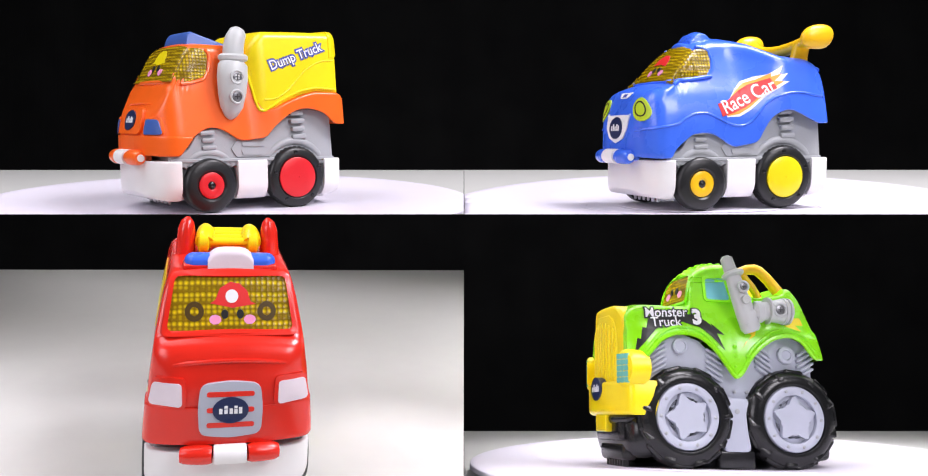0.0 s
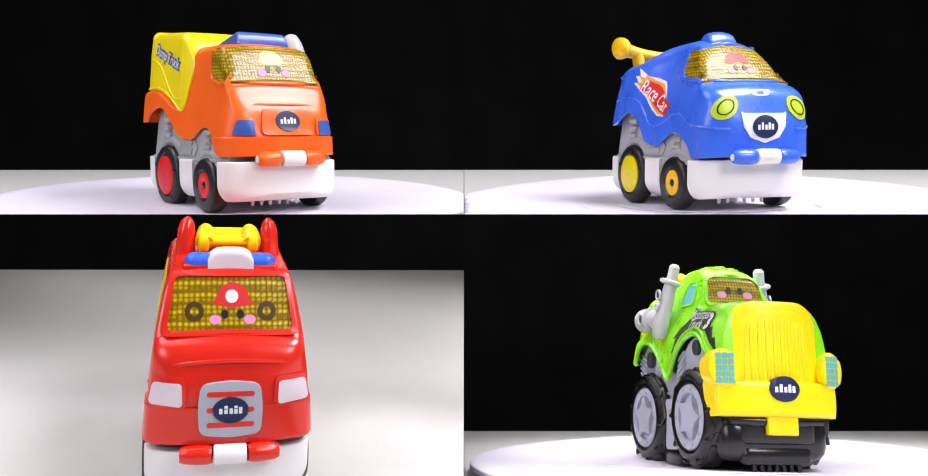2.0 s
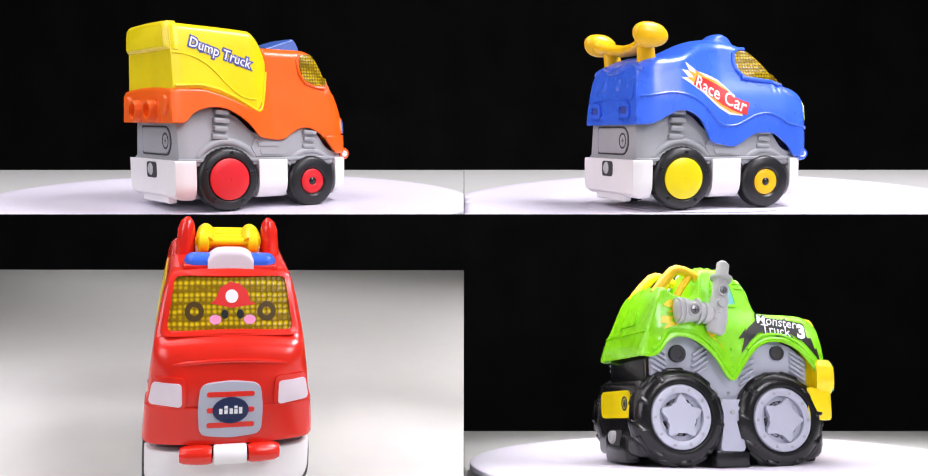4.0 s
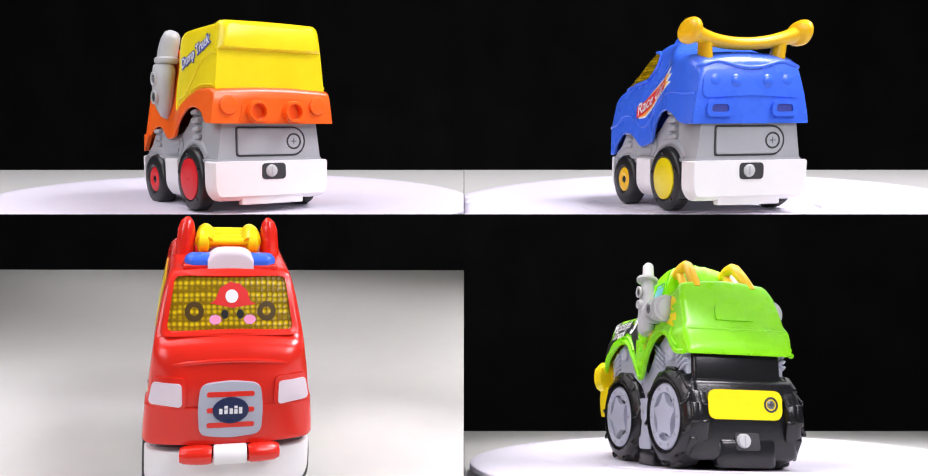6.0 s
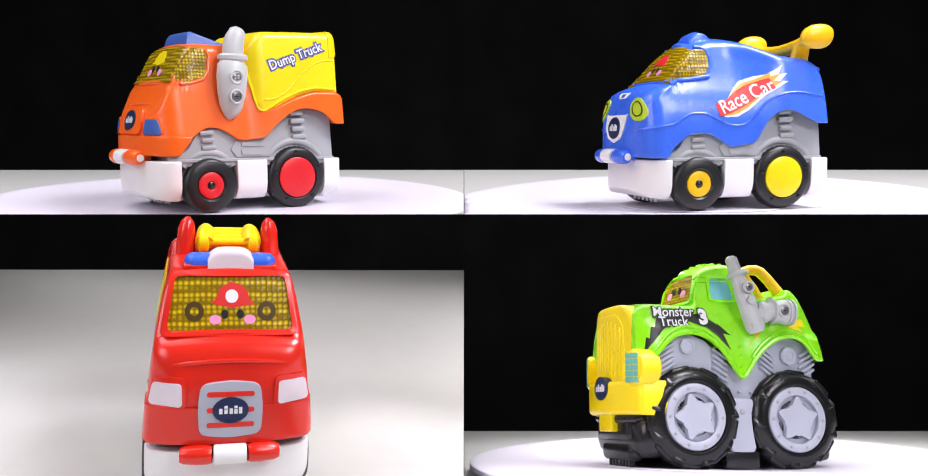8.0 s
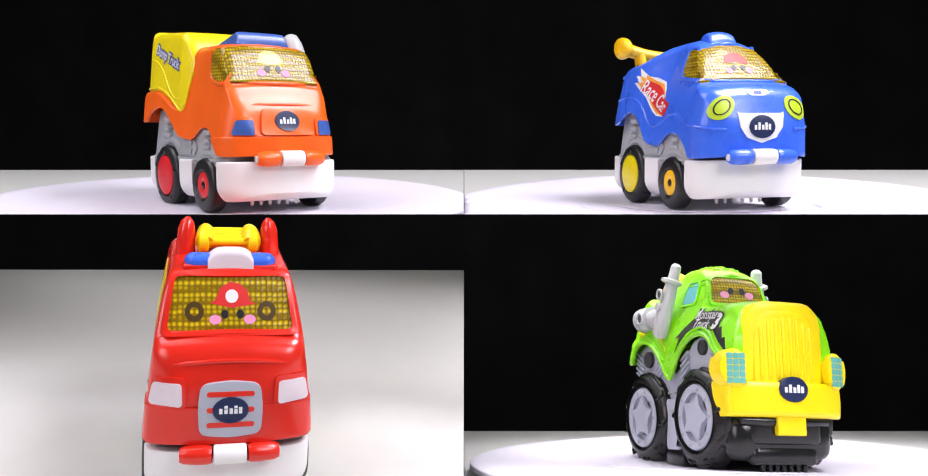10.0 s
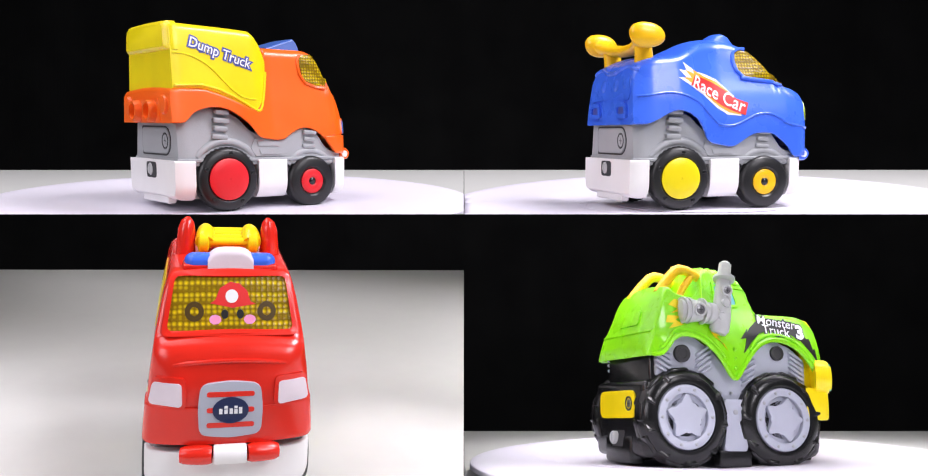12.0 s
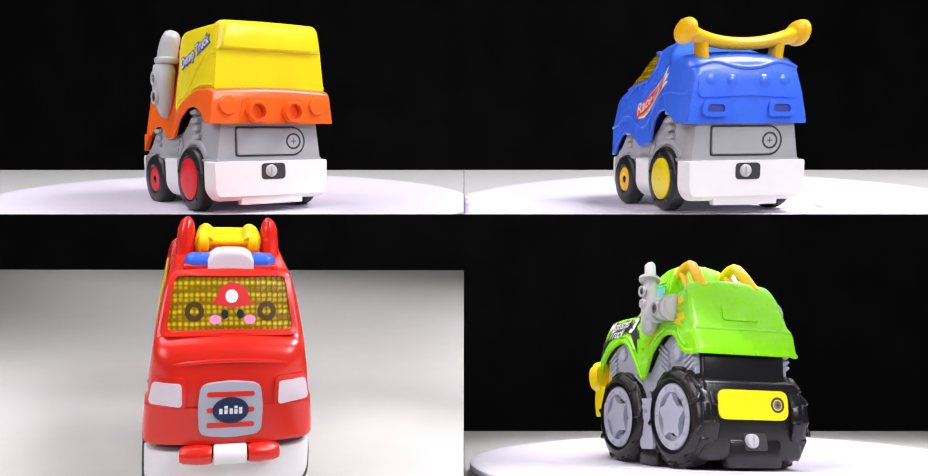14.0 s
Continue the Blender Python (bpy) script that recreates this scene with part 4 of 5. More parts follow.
# ---- monster truck ----
def big_wheel(root, y, s, turn):
    z, r = 78, 78
    prof = [(40, 64), (62, 63), (70, 64), (75, 67), (77, 73), (77.5, 79), (76, 87), (72, 94), (66, 99), (58, 101.5), (53, 100.5), (51.5, 97), (51, 92), (4, 90)]
    tyre = part("wheel", lathe([(a, s * b) for a, b in prof], 72, "x", (0, y, z)), TYRE, root, "big black tyre with chunky tread")
    n = 9
    for i in range(n):
        q = 2 * math.pi * (i + turn) / n
        for half, shift in ((71, 0.0), (86, 0.5)):
            qq = q + shift * 2 * math.pi / n
            part("tread_lug", block((15, 34, 7), (s * half, y + 73.8 * math.cos(qq), z + 73.8 * math.sin(qq)), 3.0, (math.degrees(qq) - 90, 0, 0), 3, 0.86), TYRE, tyre)
        lug = block((7, 22, 17), (s * 94.5, y + 66 * math.cos(q), z + 66 * math.sin(q)), 3.2, (math.degrees(q) - 90, s * -32, 0), 3, 0.8)
        part("tread_lug", lug, TYRE, tyre)
    ring = part("rim", lathe([(50.5, s * 92), (51, s * 98), (49.5, s * 100.5), (47, s * 101.2), (40, s * 101.2), (37.5, s * 100), (37, s * 93)], 64, "x", (0, y, z)), PALE_GREY, tyre, "pale grey rim ring with bolts")
    part("rim_back", lathe([(38, s * 90), (38, s * 92.4), (30, s * 93), (0.4, s * 93)], 40, "x", (0, y, z)), BLACK, ring)
    pts = []
    for i in range(10):
        q = math.pi / 2 + turn * 2 + math.pi * i / 5
        rr = 39.5 if i % 2 == 0 else 21.5
        pts.append((y + rr * math.cos(q), z + rr * math.sin(q)))
    part("star", slab(rounded(pts, 7.5, 5), "x", s * 91, s * 101.5, 1.8), PALE_GREY, ring, "pale grey five-armed star hub")
    for i in range(10):
        q = math.pi / 2 + 0.3 + 2 * math.pi * i / 10
        part("bolt", lathe([(2.6, s * 100), (2.6, s * 102), (1.6, s * 102.8), (0.3, s * 103)], 12, "x", (0, y + 44 * math.cos(q), z + 44 * math.sin(q))), GREY, ring)
    return tyre


def monster_truck():
    root = thing("toy_monster_truck", "lime green plastic toy monster truck on big black wheels", "toy truck", "toy cars")
    # frame between the wheels
    body = part("underbody", block((120, 330, 66), (0, -18, 72), 10), BLACK, root, "glossy black underbody")
    tail = part("rear_body", block((176, 64, 120), (0, 124, 75), 11), BLACK, root, "glossy black rear body")
    part("front_body", block((178, 60, 70), (0, -146, 50), 24), BLACK, root, "glossy black front bumper body")
    part("rear_wall", block((148, 52, 70), (0, 112, 146), 6), BLACK, root)
    part("rear_skid", block((96, 26, 44), (0, 146, 26), 8), BLACK, body)
    part("front_skid", block((112, 26, 30), (0, -164, 24), 10), BLACK, body)
    for i in range(7):
        part("peg", block((6, 10, 14), (-36 + 12 * i, -166, 7), 1.5, (0, 0, 0), 1), BLACK, body)
    part("bumper_bar", sweep([(-76, -160, 76), (-72, -172, 74), (-40, -180, 73), (0, -182, 73), (40, -180, 73), (72, -172, 74), (76, -160, 76)], [4, 7, 8, 8, 8, 7, 4], 14), BLACK, body)
    part("tow_tab", block((48, 12, 32), (0, -188, 69), 2.5), GRILLE_YELLOW, root, "yellow tow tab")

    def side_frame(s):
        outline = rounded([(-146, 92), (-146, 176), (-118, 196), (-90, 206), (-60, 196), (-34, 172), (-4, 146), (30, 184), (60, 204), (90, 208), (118, 198), (130, 180), (130, 92)], 5, 3)
        part("engine_side", slab(outline, "x", s * 66, s * 82, 1.5), PALE_GREY, root, "pale grey moulded engine block")
        for k in range(5):
            for cy, lean in ((48, 34), (118, -30)):
                part("cooling_rib", block((10, 34, 4.6), (s * 82.5, cy - lean * 0.02 * k, 150 + 9 * k), 1.4, (-lean if lean > 0 else -lean, 0, 0), 1), PALE_GREY, root)
            part("cooling_rib", block((10, 30, 4.6), (s * 82.5, -36, 140 + 9 * k), 1.4, (-30, 0, 0), 1), PALE_GREY, root)
            part("cooling_rib", block((10, 30, 4.6), (s * 82.5, -128, 150 + 8 * k), 1.4, (30, 0, 0), 1), PALE_GREY, root)
        part("round_cover", lathe([(14, s * 78), (14, s * 88), (12, s * 89.5), (8, s * 89.5), (7, s * 88), (0.4, s * 88)], 24, "x", (0, 86, 178)), PALE_GREY if s > 0 else DARK, root)
        part("round_cover", lathe([(12, s * 78), (12, s * 87), (9, s * 88), (8, s * 86.5), (0.4, s * 86.5)], 24, "x", (0, -92, 186)), PALE_GREY if s > 0 else DARK, root)
        part("side_post", slab(rounded([(-26, 27), (-21, 60), (-19, 84), (-25, 108), (17, 108), (11, 84), (13, 60), (18, 27)], 6, 4), "x", s * 66, s * 92, 3.0), PALE_GREY, root, "pale grey post between the wheels")
        part("side_foot", block((20, 58, 26), (s * 80, -4, 15), 3), BLACK, root)
        for y in (-24, -3, 18):
            part("rivet", lathe([(2.4, s * 82), (2.4, s * 86), (1.5, s * 86.8), (0.3, s * 87)], 10, "x", (0, y, 118)), GREY, root)
        part("post_screw", lathe([(4, s * 90), (4, s * 93.6), (2.5, s * 94), (0.3, s * 94)], 14, "x", (0, -4, 88)), GREY, root)
        big_wheel(root, -88, s, 0.15)
        big_wheel(root, 88, s, 0.62)
    mirrored(side_frame)
    # body
    top_rows = [(-178, 205), (-177, 228), (-172, 238), (-164, 246), (-146, 252), (-69, 254), (-64, 262), (-60, 282), (-55, 298), (-45, 313), (-30, 323), (-10, 329), (9, 329), (24, 322), (31, 300), (37, 276), (45, 270), (84, 275), (93, 280), (99, 288), (106, 287), (115, 272), (125, 246), (135, 222), (144, 201), (150, 184)]
    bot_rows = [(-178, 128), (-170, 131), (-160, 154), (-145, 173), (-126, 192), (-102, 203), (-79, 204), (-56, 196), (-38, 181), (-21, 159), (-9, 142), (-4, 138), (4, 144), (20, 168), (39, 187), (62, 201), (89, 205), (108, 197), (122, 180), (130, 173), (150, 172)]
    front_w = [(130, 97), (180, 96), (210, 90), (225, 82), (256, 64), (285, 53), (335, 38)]
    rear_w = [(130, 98), (175, 101), (205, 99), (212, 92), (262, 83), (295, 70), (335, 50)]

    def width(y, z):
        k = min(1.0, max(0.0, (y + 0) / 60))
        w = lerp_table(front_w, z) * (1 - k) + lerp_table(rear_w, z) * k
        f = max(0.0, (-140 - y) / 42)
        g = max(0.0, (y - 112) / 38)
        return w - 14 * f * f - 14 * g * g
    top = lambda y: smooth_table(top_rows, y)
    bot = lambda y: smooth_table(bot_rows, y)
    corner = lambda y: lerp_table([(-182, 10), (-150, 20), (-72, 18), (-60, 12), (-20, 14), (25, 12), (40, 4), (88, 5), (103, 14), (150, 12)], y)
    ys = steps(-178, -145, 18) + steps(-142, -72, 20) + steps(-69, -40, 20) + steps(-37, 22, 16) + steps(24, 48, 14) + steps(52, 90, 12) + steps(92, 150, 32)
    shell = part("body_shell", loft(ys, bot, top, width, corner, 5.0), LIME, root, "glossy lime green body shell")
    t = tree_of(shell)
    for s in (1, -1):
        way = "+x" if s > 0 else "-x"
        flare = [(s * (width(y, bot(y)) - 0.5), y, bot(y) + 3.0) for y in steps(-174, 142, 90)]
        part("fender_edge", sweep(flare, 4.2, 8), LIME, shell)
        ridge = [(s * (width(y, z) + 0.2), y, z) for y, z in [(y, smooth_table(bot_rows, y) + 12) for y in steps(-158, -34, 40)]]
        part("fender_ridge", sweep(ridge, 3.0, 8), LIME, shell)
        ridge = [(s * (width(y, z) + 0.2), y, z) for y, z in [(y, smooth_table(bot_rows, y) + 12) for y in steps(14, 132, 40)]]
        part("fender_ridge", sweep(ridge, 3.0, 8), LIME, shell)
        for k in range(3):
            part("rivet", lathe([(3, s * 94), (3, s * 97.0), (1.8, s * 97.8), (0.3, s * 98)], 10, "x", (0, -5, 158 + 15 * k)), LIME, shell)
        # side window and prints
        win = [(-34, 266), (-30, 302), (2, 304), (6, 266)]
        part("side_window", pressed(rounded(win, 6), t, way, 0.9, 1.5, 8), CYAN_PRINT, root, "flat pale cyan side window")
        part("window_frame", pressed(rounded([(-39, 262), (-35, 307), (6, 309), (11, 262)], 8), t, way, 2.0, 1.5, 8, holes=[rounded(win, 6)]), LIME, shell)
        flame = [(-168, 172), (-163, 196), (-158, 194), (-154, 213), (-148, 212), (-142, 227), (-112, 238), (-60, 238), (-44, 226), (-36, 218), (-38, 224), (-20, 206), (-32, 208), (-22, 182), (-40, 202), (-58, 217), (-85, 225), (-110, 223), (-134, 210), (-152, 190)]
        part("black_flame", pressed(flame, t, way, 1.3, 1.2, 5), BLACK_PRINT, shell)
        words = (("Monster", (-111, 239), 22, 3), ("Truck", (-114, 223), 22, 3), ("3", (-60, 233), 34, 0)) if s > 0 else (("Monster", (-98, 238), 22, -6), ("Truck", (-92, 223), 22, -6), ("3", (-138, 222), 33, -8))
        for word, at, size, turn in words:
            bold = 0.055 if word == "3" else 0.012
            part("lettering_outline", printed(word, size, at, turn, t, way, 2.0, 0.95, 0.12 * size, s, 0.12), BLACK_PRINT, shell)
            part("lettering", printed(word, size, at, turn, t, way, 2.8, 0.95, bold * size, s, 0.12), WHITE_PRINT, shell, "white lettering with a black edge")
        for streak in ([(66, 262), (96, 266), (108, 256), (92, 250), (104, 242), (64, 252), (80, 256)], [(88, 238), (112, 238), (116, 226), (102, 226), (112, 216), (84, 224), (98, 231)], [(8, 186), (26, 208), (18, 210), (36, 218), (30, 206), (14, 196)]):
            part("yellow_streak", pressed(streak, t, way, 1.0, 1.2, 6), GRILLE_YELLOW, shell)
        # stack, collar and air intake
        stack = part("exhaust_pipe", sweep([(s * 77, -6, 335), (s * 78, -5, 331), (s * 80, -1, 316), (s * 84, 4, 296), (s * 89, 10, 268), (s * 94, 17, 240), (s * 96, 23, 218), (s * 96, 25, 212)], [6, 10.5, 11, 13, 15, 16.5, 16.5, 12], 20, 0.8, (0, 1, 0)), LIGHT_GREY, root, "light grey exhaust stack")
        part("collar", sweep([(s * 82.5, 1.5, 309), (s * 83, 2, 307), (s * 84, 3, 303), (s * 84.5, 3.5, 301)], [14, 18, 18, 14], 22), LIGHT_GREY, stack)
        screw_head(stack, (s * 103, 10, 283), "x", s, 6.5)
        for yy, zz in ((13, 262), (23, 240), (18, 222)):
            part("round_dent", lathe([(7.5, s * 98), (7.5, s * 106.6), (6.4, s * 107.2), (5.8, s * 106.2), (0.4, s * 106.2)], 22, "x", (0, yy, zz)), LIGHT_GREY, stack)
        intake = part("air_intake", sweep([(s * 92, 32, 244), (s * 93, 34, 244), (s * 93, 42, 245), (s * 93, 44, 245), (s * 93, 50, 246), (s * 93, 76, 247), (s * 92, 84, 247), (s * 91, 90, 247), (s * 90, 93, 247)], [14, 17.5, 17.5, 15, 15, 20, 20, 17, 9], 24), LIGHT_GREY, root, "light grey ribbed air intake")
        for yy in (52, 78, 86):
            part("intake_rib", sweep([(s * 93, yy, 247), (s * 93, yy + 3, 247)], [21.5, 21.5], 24), LIGHT_GREY, intake)
        screw_head(intake, (s * 112.5, 66, 247), "x", s, 8.0)
        # roll bar
        part("roll_bar", sweep([(s * 42, 18, 306), (s * 42, 34, 316), (s * 42, 50, 322), (s * 42, 62, 323), (s * 43, 70, 320), (s * 45, 84, 306), (s * 47, 98, 288), (s * 48, 104, 278)], [8, 8, 8.5, 9, 9, 9, 9.5, 10], 16), WARM_YELLOW, root, "yellow roll bar")
        part("roll_bar_strut", sweep([(s * 42, 40, 312), (s * 44, 56, 292), (s * 45, 66, 274)], 6.5, 12), WARM_YELLOW, root)
    # cab glass
    glass = rounded([(-49, 263), (-45, 300), (-36, 308), (36, 308), (45, 300), (49, 263)], 7)
    screen = part("windscreen", pressed(glass, t, "-y", 1.0, 2, 5), AMBER, root, "amber see-through windscreen")
    part("screen_rim", pressed(rounded([(-54, 258), (-50, 303), (-38, 313), (38, 313), (50, 303), (54, 258)], 9), t, "-y", 3.0, 2, 6, holes=[glass]), LIME, shell)
    front_print(screen, tree_of(screen), 0, 285, 1.15, None, None)
    part("cab_brow", sweep([(x, -50 + 0.006 * x * x, 313 - 0.012 * x * x) for x in steps(-40, 40, 16)], 4.2, 10), LIME, shell)
    for i in range(4):
        for x in (-18, 0, 18):
            part("roof_stud", block((12, 8, 5), (x, -32 + 13 * i, top(-32 + 13 * i) + 4.2 - 0.006 * x * x), 2.0, (0, 0, 0), 2), LIME, shell)
    part("rear_crease", sweep([(x, 141 - 0.0004 * x * x, 212) for x in steps(-84, 84, 14)], 3.0, 8), LIME, shell)
    part("rear_step", pressed(rounded([(-34, 226), (-28, 252), (28, 252), (34, 226)], 7), t, "+y", 2.5, 1.5, 9), LIME, shell)
    # yellow front
    plate_half = lambda z: lerp_table([(110, 82), (170, 80), (215, 74), (232, 68), (242, 60), (249, 46), (252, 34)], z)
    grille = part("grille", shield(110, 252, plate_half, -189, 34, 0.0024, 7), GRILLE_YELLOW, root, "bright yellow front grille")
    panel_half = lambda z: lerp_table([(130, 55), (200, 52), (222, 47), (232, 38), (237, 28)], z)
    part("grille_panel", shield(128, 237, panel_half, -190.6, 10, 0.0024, 1.8), GRILLE_YELLOW, grille)
    for i in range(8):
        x = -42 + 12 * i
        top_z = 228 - 0.007 * x * x
        part("grille_bar", sweep([(x, -190.6 + 0.0024 * x * x + d, z) for z, d in [(131, 2.5), (134, 0.8), (140, 0.3), (180, 0.3), (top_z - 8, 0.3), (top_z - 2, 0.8), (top_z, 2.5)]], [1.2, 2.8, 3.4, 3.4, 3.4, 2.8, 1.2], 12, 0.8, (1, 0, 0)), GRILLE_YELLOW, grille)
    part("front_bumper", shield(79, 131, lambda z: 97 + 3 * math.sin((z - 79) / 52 * math.pi), -200, 44, 0.0021, 8, 10), GRILLE_YELLOW, grille)
    for s in (1, -1):
        h = part("headlight", slab(oval(s * 87, 149, 21.5, 29, 36, -4 * s), "y", -203, -172, 7.0, 5, 0.0020), GRILLE_YELLOW, root, "round-edged yellow headlight with a cyan chequered lens")
        for i in range(3):
            for j in range(5):
                u, v = 78.5 + 8.6 * i, 131 + 9.0 * j
                part("lens_square", slab(rounded([(s * (u - 4.0), v - 4.2), (s * (u - 4.0), v + 4.2), (s * (u + 4.0), v + 4.2), (s * (u + 4.0), v - 4.2)], 1.5, 2), "y", -203.5, -200, 0.2, 1, 0.0020), TEAL_PRINT, h)
        for x in (36, 58, 78):
            part("rivet", lathe([(3, -196), (3, -199), (1.8, -199.8), (0.3, -200)], 10, "y", (s * x, 0.0022 * x * x, 117)), GRILLE_YELLOW, grille)
    disc = part("badge", slab(oval(0, 120, 24, 18.5, 36), "y", -201.6, -186, 0.8), NAVY, root, "dark blue oval badge with pale bars")
    for f, h in ((-0.42, 0.42), (-0.2, 0.62), (0.02, 0.42), (0.22, 0.62), (0.42, 0.5)):
        x = f * 33
        part("badge_bar", slab([(x - 2.3, 115), (x + 2.3, 115), (x + 2.3, 115 + 19 * h), (x - 2.3, 115 + 19 * h)], "y", -202.2, -200, 0), WHITE_PRINT, disc)
    # back: battery hatch and tow knob
    tb = tree_of(tail)
    hatch = part("battery_hatch", pressed(rounded([(-60, 75), (-60, 119), (63, 119), (63, 75)], 15, 7), tb, "+y", 3.0, 2, 14), GRILLE_YELLOW, root, "yellow battery hatch with a screw")
    screw_head(hatch, (-41, 158.5, 98), "y", 1, 8.5, DARK)
    # the latch recess again is a dark patch that paints in its shade
    part("latch_recess", pressed(rounded([(-20, 30), (-20, 56), (20, 56), (20, 30)], 5, 4), tree_of(tail, *[o for o in body.children if o.name.startswith("rear_skid")]), "+y", 0.8, 1, 9), DARK, body)
    knob = part("latch_knob", lathe([(10.5, 152), (10.5, 163), (9, 165), (0.4, 165.4)], 24, "y", (8, 0, 44)), LIGHT_GREY, body)
    part("slot", block((2.4, 0.8, 15), (8, 165.6, 44), 0.2, (0, 0, 0), 1), GREY, knob)
    return root


# ---- fire engine ----
def fire_engine():
    root = thing("toy_fire_engine", "red plastic toy fire engine with a yellow ladder, standing still", "toy truck", "toy cars")
    low_chassis(root, 0, YELLOW, YELLOW)
    top_rows = [(-180, 96), (-179, 128), (-177, 160), (-172, 184), (-165, 200), (-156, 208), (-149, 212), (-144, 217), (-134, 240), (-122, 268), (-116, 279), (-108, 284), (-95, 286), (80, 286), (110, 282), (132, 270), (138, 240)]
    wz = [(70, 98), (100, 97), (130, 95), (170, 92), (212, 86), (250, 79), (290, 69)]

    def width(y, z):
        return lerp_table(wz, z) * nose(y, -142, 38.6, 2.6)
    top = lambda y: smooth_table(top_rows, y)
    corner = lambda y: lerp_table([(-180, 8), (-165, 18), (-145, 14), (-110, 12), (138, 12)], y)
    bot = lambda y: smooth_table([(-180, 92), (-140, 90), (-118, 112), (-88, 126), (-50, 114), (0, 114), (50, 150), (88, 152), (138, 135)], y)
    ys = [-180 + 6 * (i / 16) ** 2 for i in range(17)] + steps(-173, -143, 30) + steps(-141, -100, 24) + steps(-95, 138, 30)
    shell = part("body_shell", loft(ys, bot, top, width, corner, 4.0), RED, root, "glossy red cab and body shell")
    skirt = loft([-182.4 + 8 * (i / 16) ** 2 for i in range(17)] + steps(-173, -119, 26), lambda y: bot(max(-180, y)) - 0.6, lambda y: max(136.5, bot(y) + 2), lambda y, z: lerp_table(wz, z) * nose(y, -142, 41, 2.6) + 2.4, lambda y: 2.5, 0.0)
    part("front_skirt", skirt, RED, shell)
    t = tree_of(shell)
    glass = rounded([(-73, 219), (-64, 279), (64, 279), (73, 219)], 7)
    screen = part("windscreen", pressed(glass, t, "-y", 1.0, 2, 6), AMBER_HEX, root, "amber windscreen with moulded round cells")
    part("screen_frame", pressed(rounded([(-79, 213), (-69, 283), (69, 283), (79, 213)], 9), t, "-y", 4.2, 2, 7, holes=[glass]), RED, shell)
    ts = tree_of(screen)
    front_print(screen, ts, 2, 237, 1.0, [(-26, 12), (-20, 16), (-15, 29), (-3, 36), (8, 34), (17, 26), (21, 14), (27, 11), (0, 7)], RED_PRINT)
    part("print_disc", pressed(oval(1, 257, 7.5, 7.5, 20), ts, "-y", 1.0, 0.6, 5), WHITE_PRINT, screen)
    for s in (1, -1):
        part("speaker_ring", pressed(oval(s * 42, 240, 11, 11, 28), ts, "-y", 0.4, 0.6, 6, holes=[oval(s * 42, 240, 5, 5, 20)]), RING_BROWN, screen)
        sock = [(s * 49, 136), (s * 51, 172), (s * 86, 172), (s * 94, 136)]
        part("lamp_socket", pressed(rounded(sock, 7), t, "-y", 4.0, 3, 7), RED, shell)
        part("headlight", pressed(rounded([(s * 54, 138), (s * 55, 166), (s * 86, 166), (s * 91, 139)], 5), t, "-y", 5.4, 3, 7), LAMP_WHITE, root, "flat pinkish white headlight")
        part("side_print", pressed(rounded([(-60, 200), (-60, 262), (70, 262), (70, 200)], 5), t, "+x" if s > 0 else "-x", 1.0, 1, 16), YELLOW, shell)
    part("hood_crease", sweep([(x, -173 + 0.0009 * x * x, 190 - 0.0012 * x * x) for x in steps(-64, 64, 14)], 2.4, 8), RED, shell)
    grille_shape = rounded([(-35, 104), (-37, 136), (-34, 164), (0, 168), (34, 164), (37, 136), (35, 104), (0, 100)], 10)
    grille = part("grille", pressed(grille_shape, t, "-y", 5.5, 3, 6), PALE_GREY, root, "pale grey rounded grille with red slots")
    tg = tree_of(grille)
    for z in (116, 134, 153):
        part("grille_slot", pressed(rounded([(-27, z - 3), (-27, z + 3), (27, z + 3), (27, z - 3)], 2.9, 4), tg, "-y", 0.7, 1, 9), RED, grille)
    badge(root, 0, 134, 20.5, 15.5, tree_of(grille, *grille.children))
    # beacon
    beacon_end = lambda y: math.sqrt(max(0.04, 1 - max(0.0, (abs(y) - 43) / 11) ** 2))
    lamp = part("beacon_side", joined(*[loft(steps(s * 24 if s > 0 else -54, 54 if s > 0 else -24, 24), lambda y: 293 - 9 * beacon_end(y), lambda y: 293 + 9 * beacon_end(y), lambda y, z: 14 * beacon_end(y), lambda y: 8.5 * beacon_end(y), 1, closed=True) for s in (1, -1)]), BLUE, root, "blue ends of the roof beacon")
    lamp.data.transform(pose(0, 0, 0, 0, 0, -90))
    lamp.location = (0, -94 * U, 0)
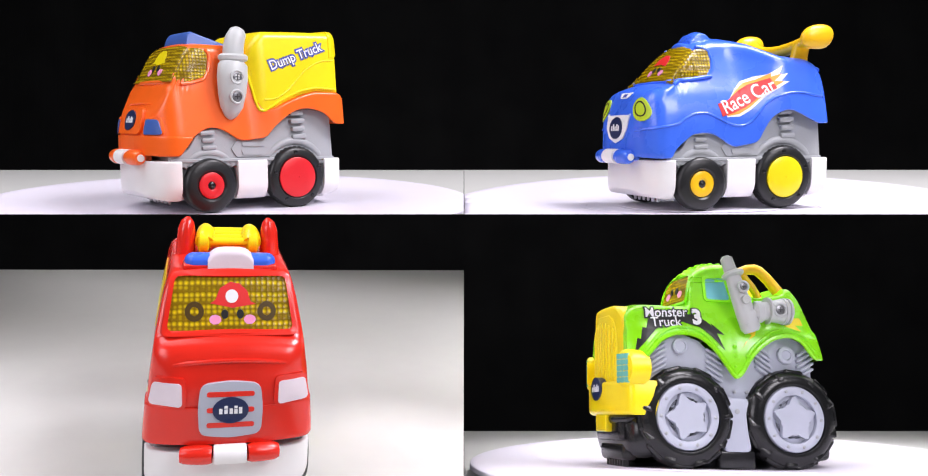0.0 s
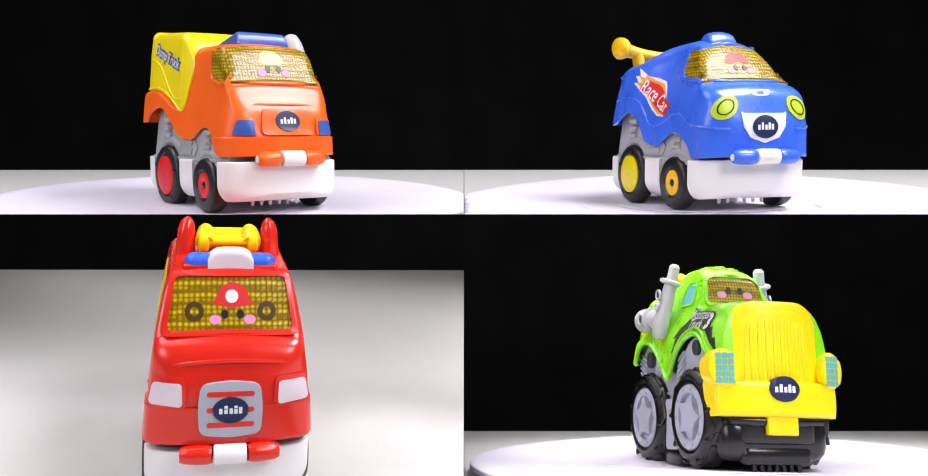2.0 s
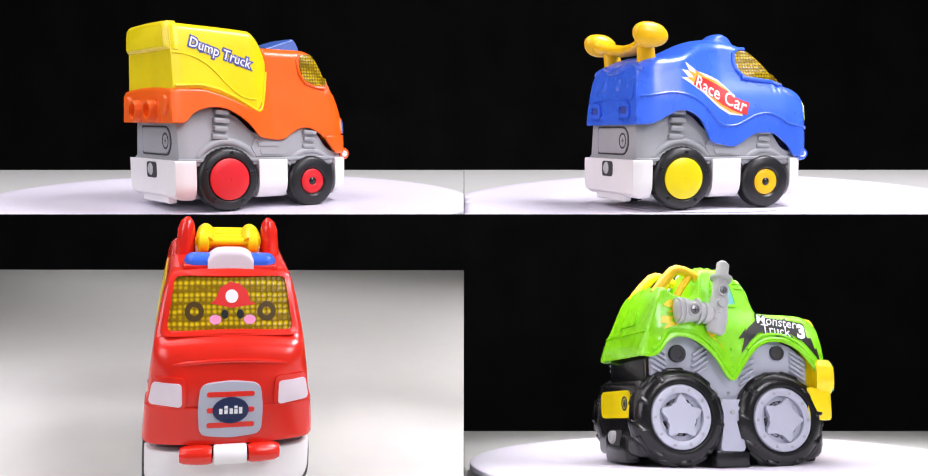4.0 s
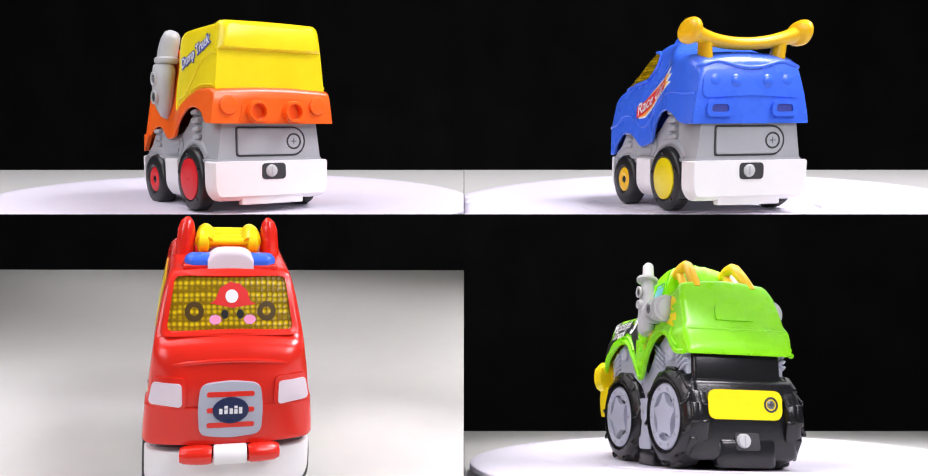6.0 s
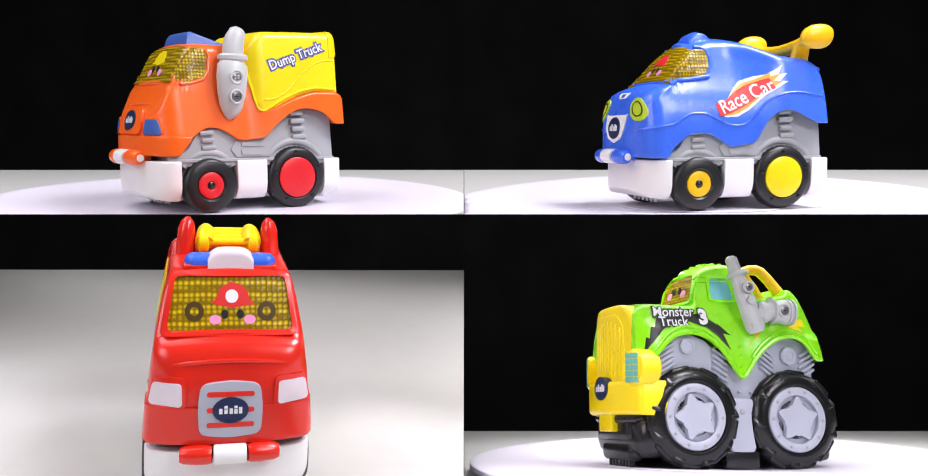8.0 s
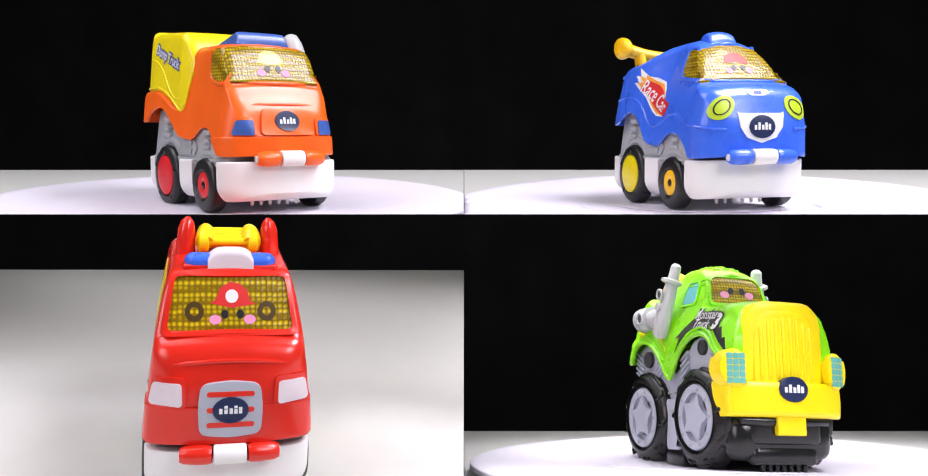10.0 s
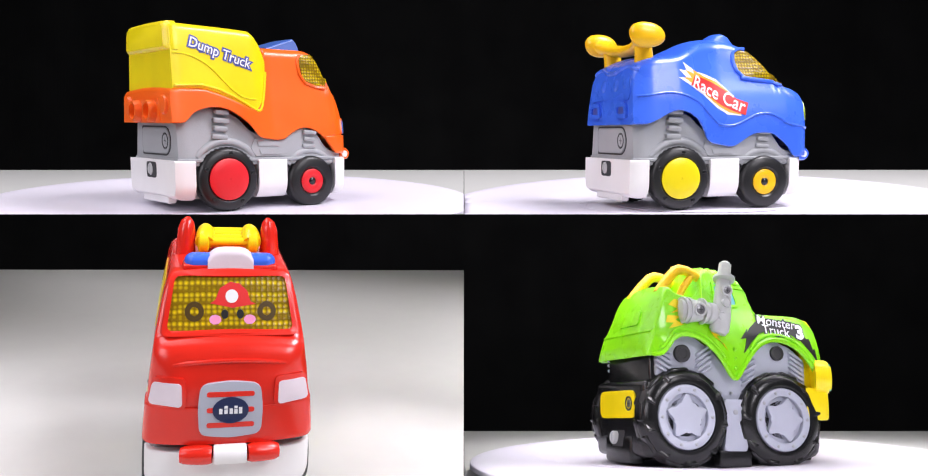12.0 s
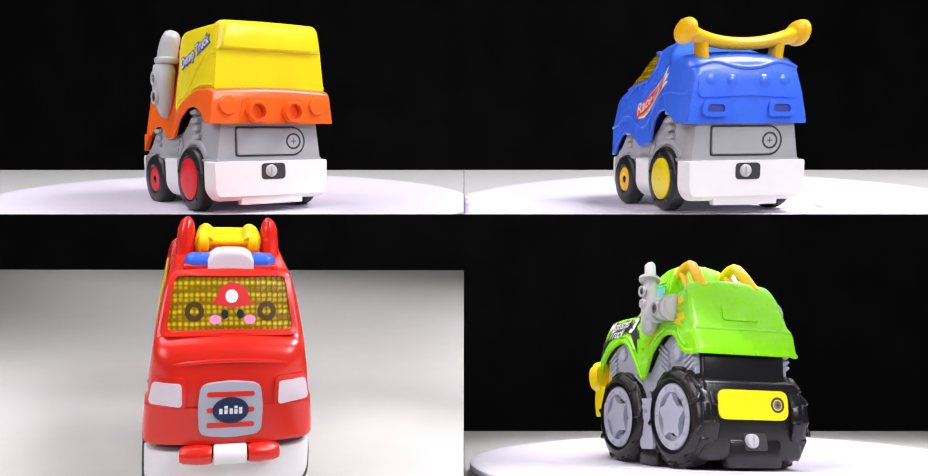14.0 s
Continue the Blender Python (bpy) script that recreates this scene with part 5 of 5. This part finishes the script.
    mid = part("beacon_middle", loft(steps(-27, 27, 16), lambda y: 284, lambda y: 309 - 0.00002 * y**4, lambda y, z: 16 - 0.1 * (z - 284), lambda y: 7, 1.5, closed=True), LAMP_WHITE, root, "pinkish white middle of the beacon")
    mid.data.transform(pose(0, 0, 0, 0, 0, -90))
    mid.location = (0, -95 * U, 0)
    part("beacon_base", block((112, 34, 8), (0, -92, 287), 3), RED, shell)
    # ladder cradle and ladder
    for s in (1, -1):
        part("ladder_cheek", sweep([(s * 53, -14, 276), (s * 53, -16, 300), (s * 52, -16, 318), (s * 51, -14, 328), (s * 50, -12, 333)], [15, 13, 12, 9, 3], 18, 0.9, (0, 1, 0)), RED, root, "red upright that holds the ladder")
        part("ladder_roller", sweep([(s * 24, -24, 302), (s * 26, -24, 302), (s * 36, -24, 302), (s * 38, -24, 302)], [8, 13, 13, 9], 24), YELLOW, root)
        part("ladder_rail", sweep([(s * 30, -26, 302), (s * 29, -16, 309), (s * 28, -4, 312), (s * 28, 12, 312)], [12, 12, 11, 9], 16), YELLOW, root, "yellow ladder rail")
    for i in range(4):
        part("ladder_rung", sweep([(-27, -24 + 9 * i, 303 + 3 * i), (27, -24 + 9 * i, 303 + 3 * i)], 5.2, 12), YELLOW, root)
    part("ladder_deck", block((50, 34, 6), (0, -8, 303), 2, (16, 0, 0)), YELLOW, root)
    hinged_bumper(root, -190, 82, RED, 56, 19)
    return root


DUMP_TRUCK = dump_truck()
RACE_CAR = race_car()
MONSTER_TRUCK = monster_truck()
FIRE_ENGINE = fire_engine()
TOYS = ((DUMP_TRUCK, DUMP), (RACE_CAR, RACE), (MONSTER_TRUCK, MONSTER), (FIRE_ENGINE, FIRE))
for ob, st in TOYS:
    ob.matrix_world = toy_pose(st, 0)


def motions():
    for ob, st in TOYS[:3]:
        walk(ob, [(t / 2, toy_pose(st, t / 2)) for t in range(29)])
    for ob, st in zip(PLATTERS, (DUMP, RACE, MONSTER)):
        walk(ob, [(t / 2, st["m"] @ pose(0, 0, 0, 0, 0, st["start"] + st["speed"] * t / 2) @ pose(0, 0, st["floor"] * U)) for t in range(29)])


motions()
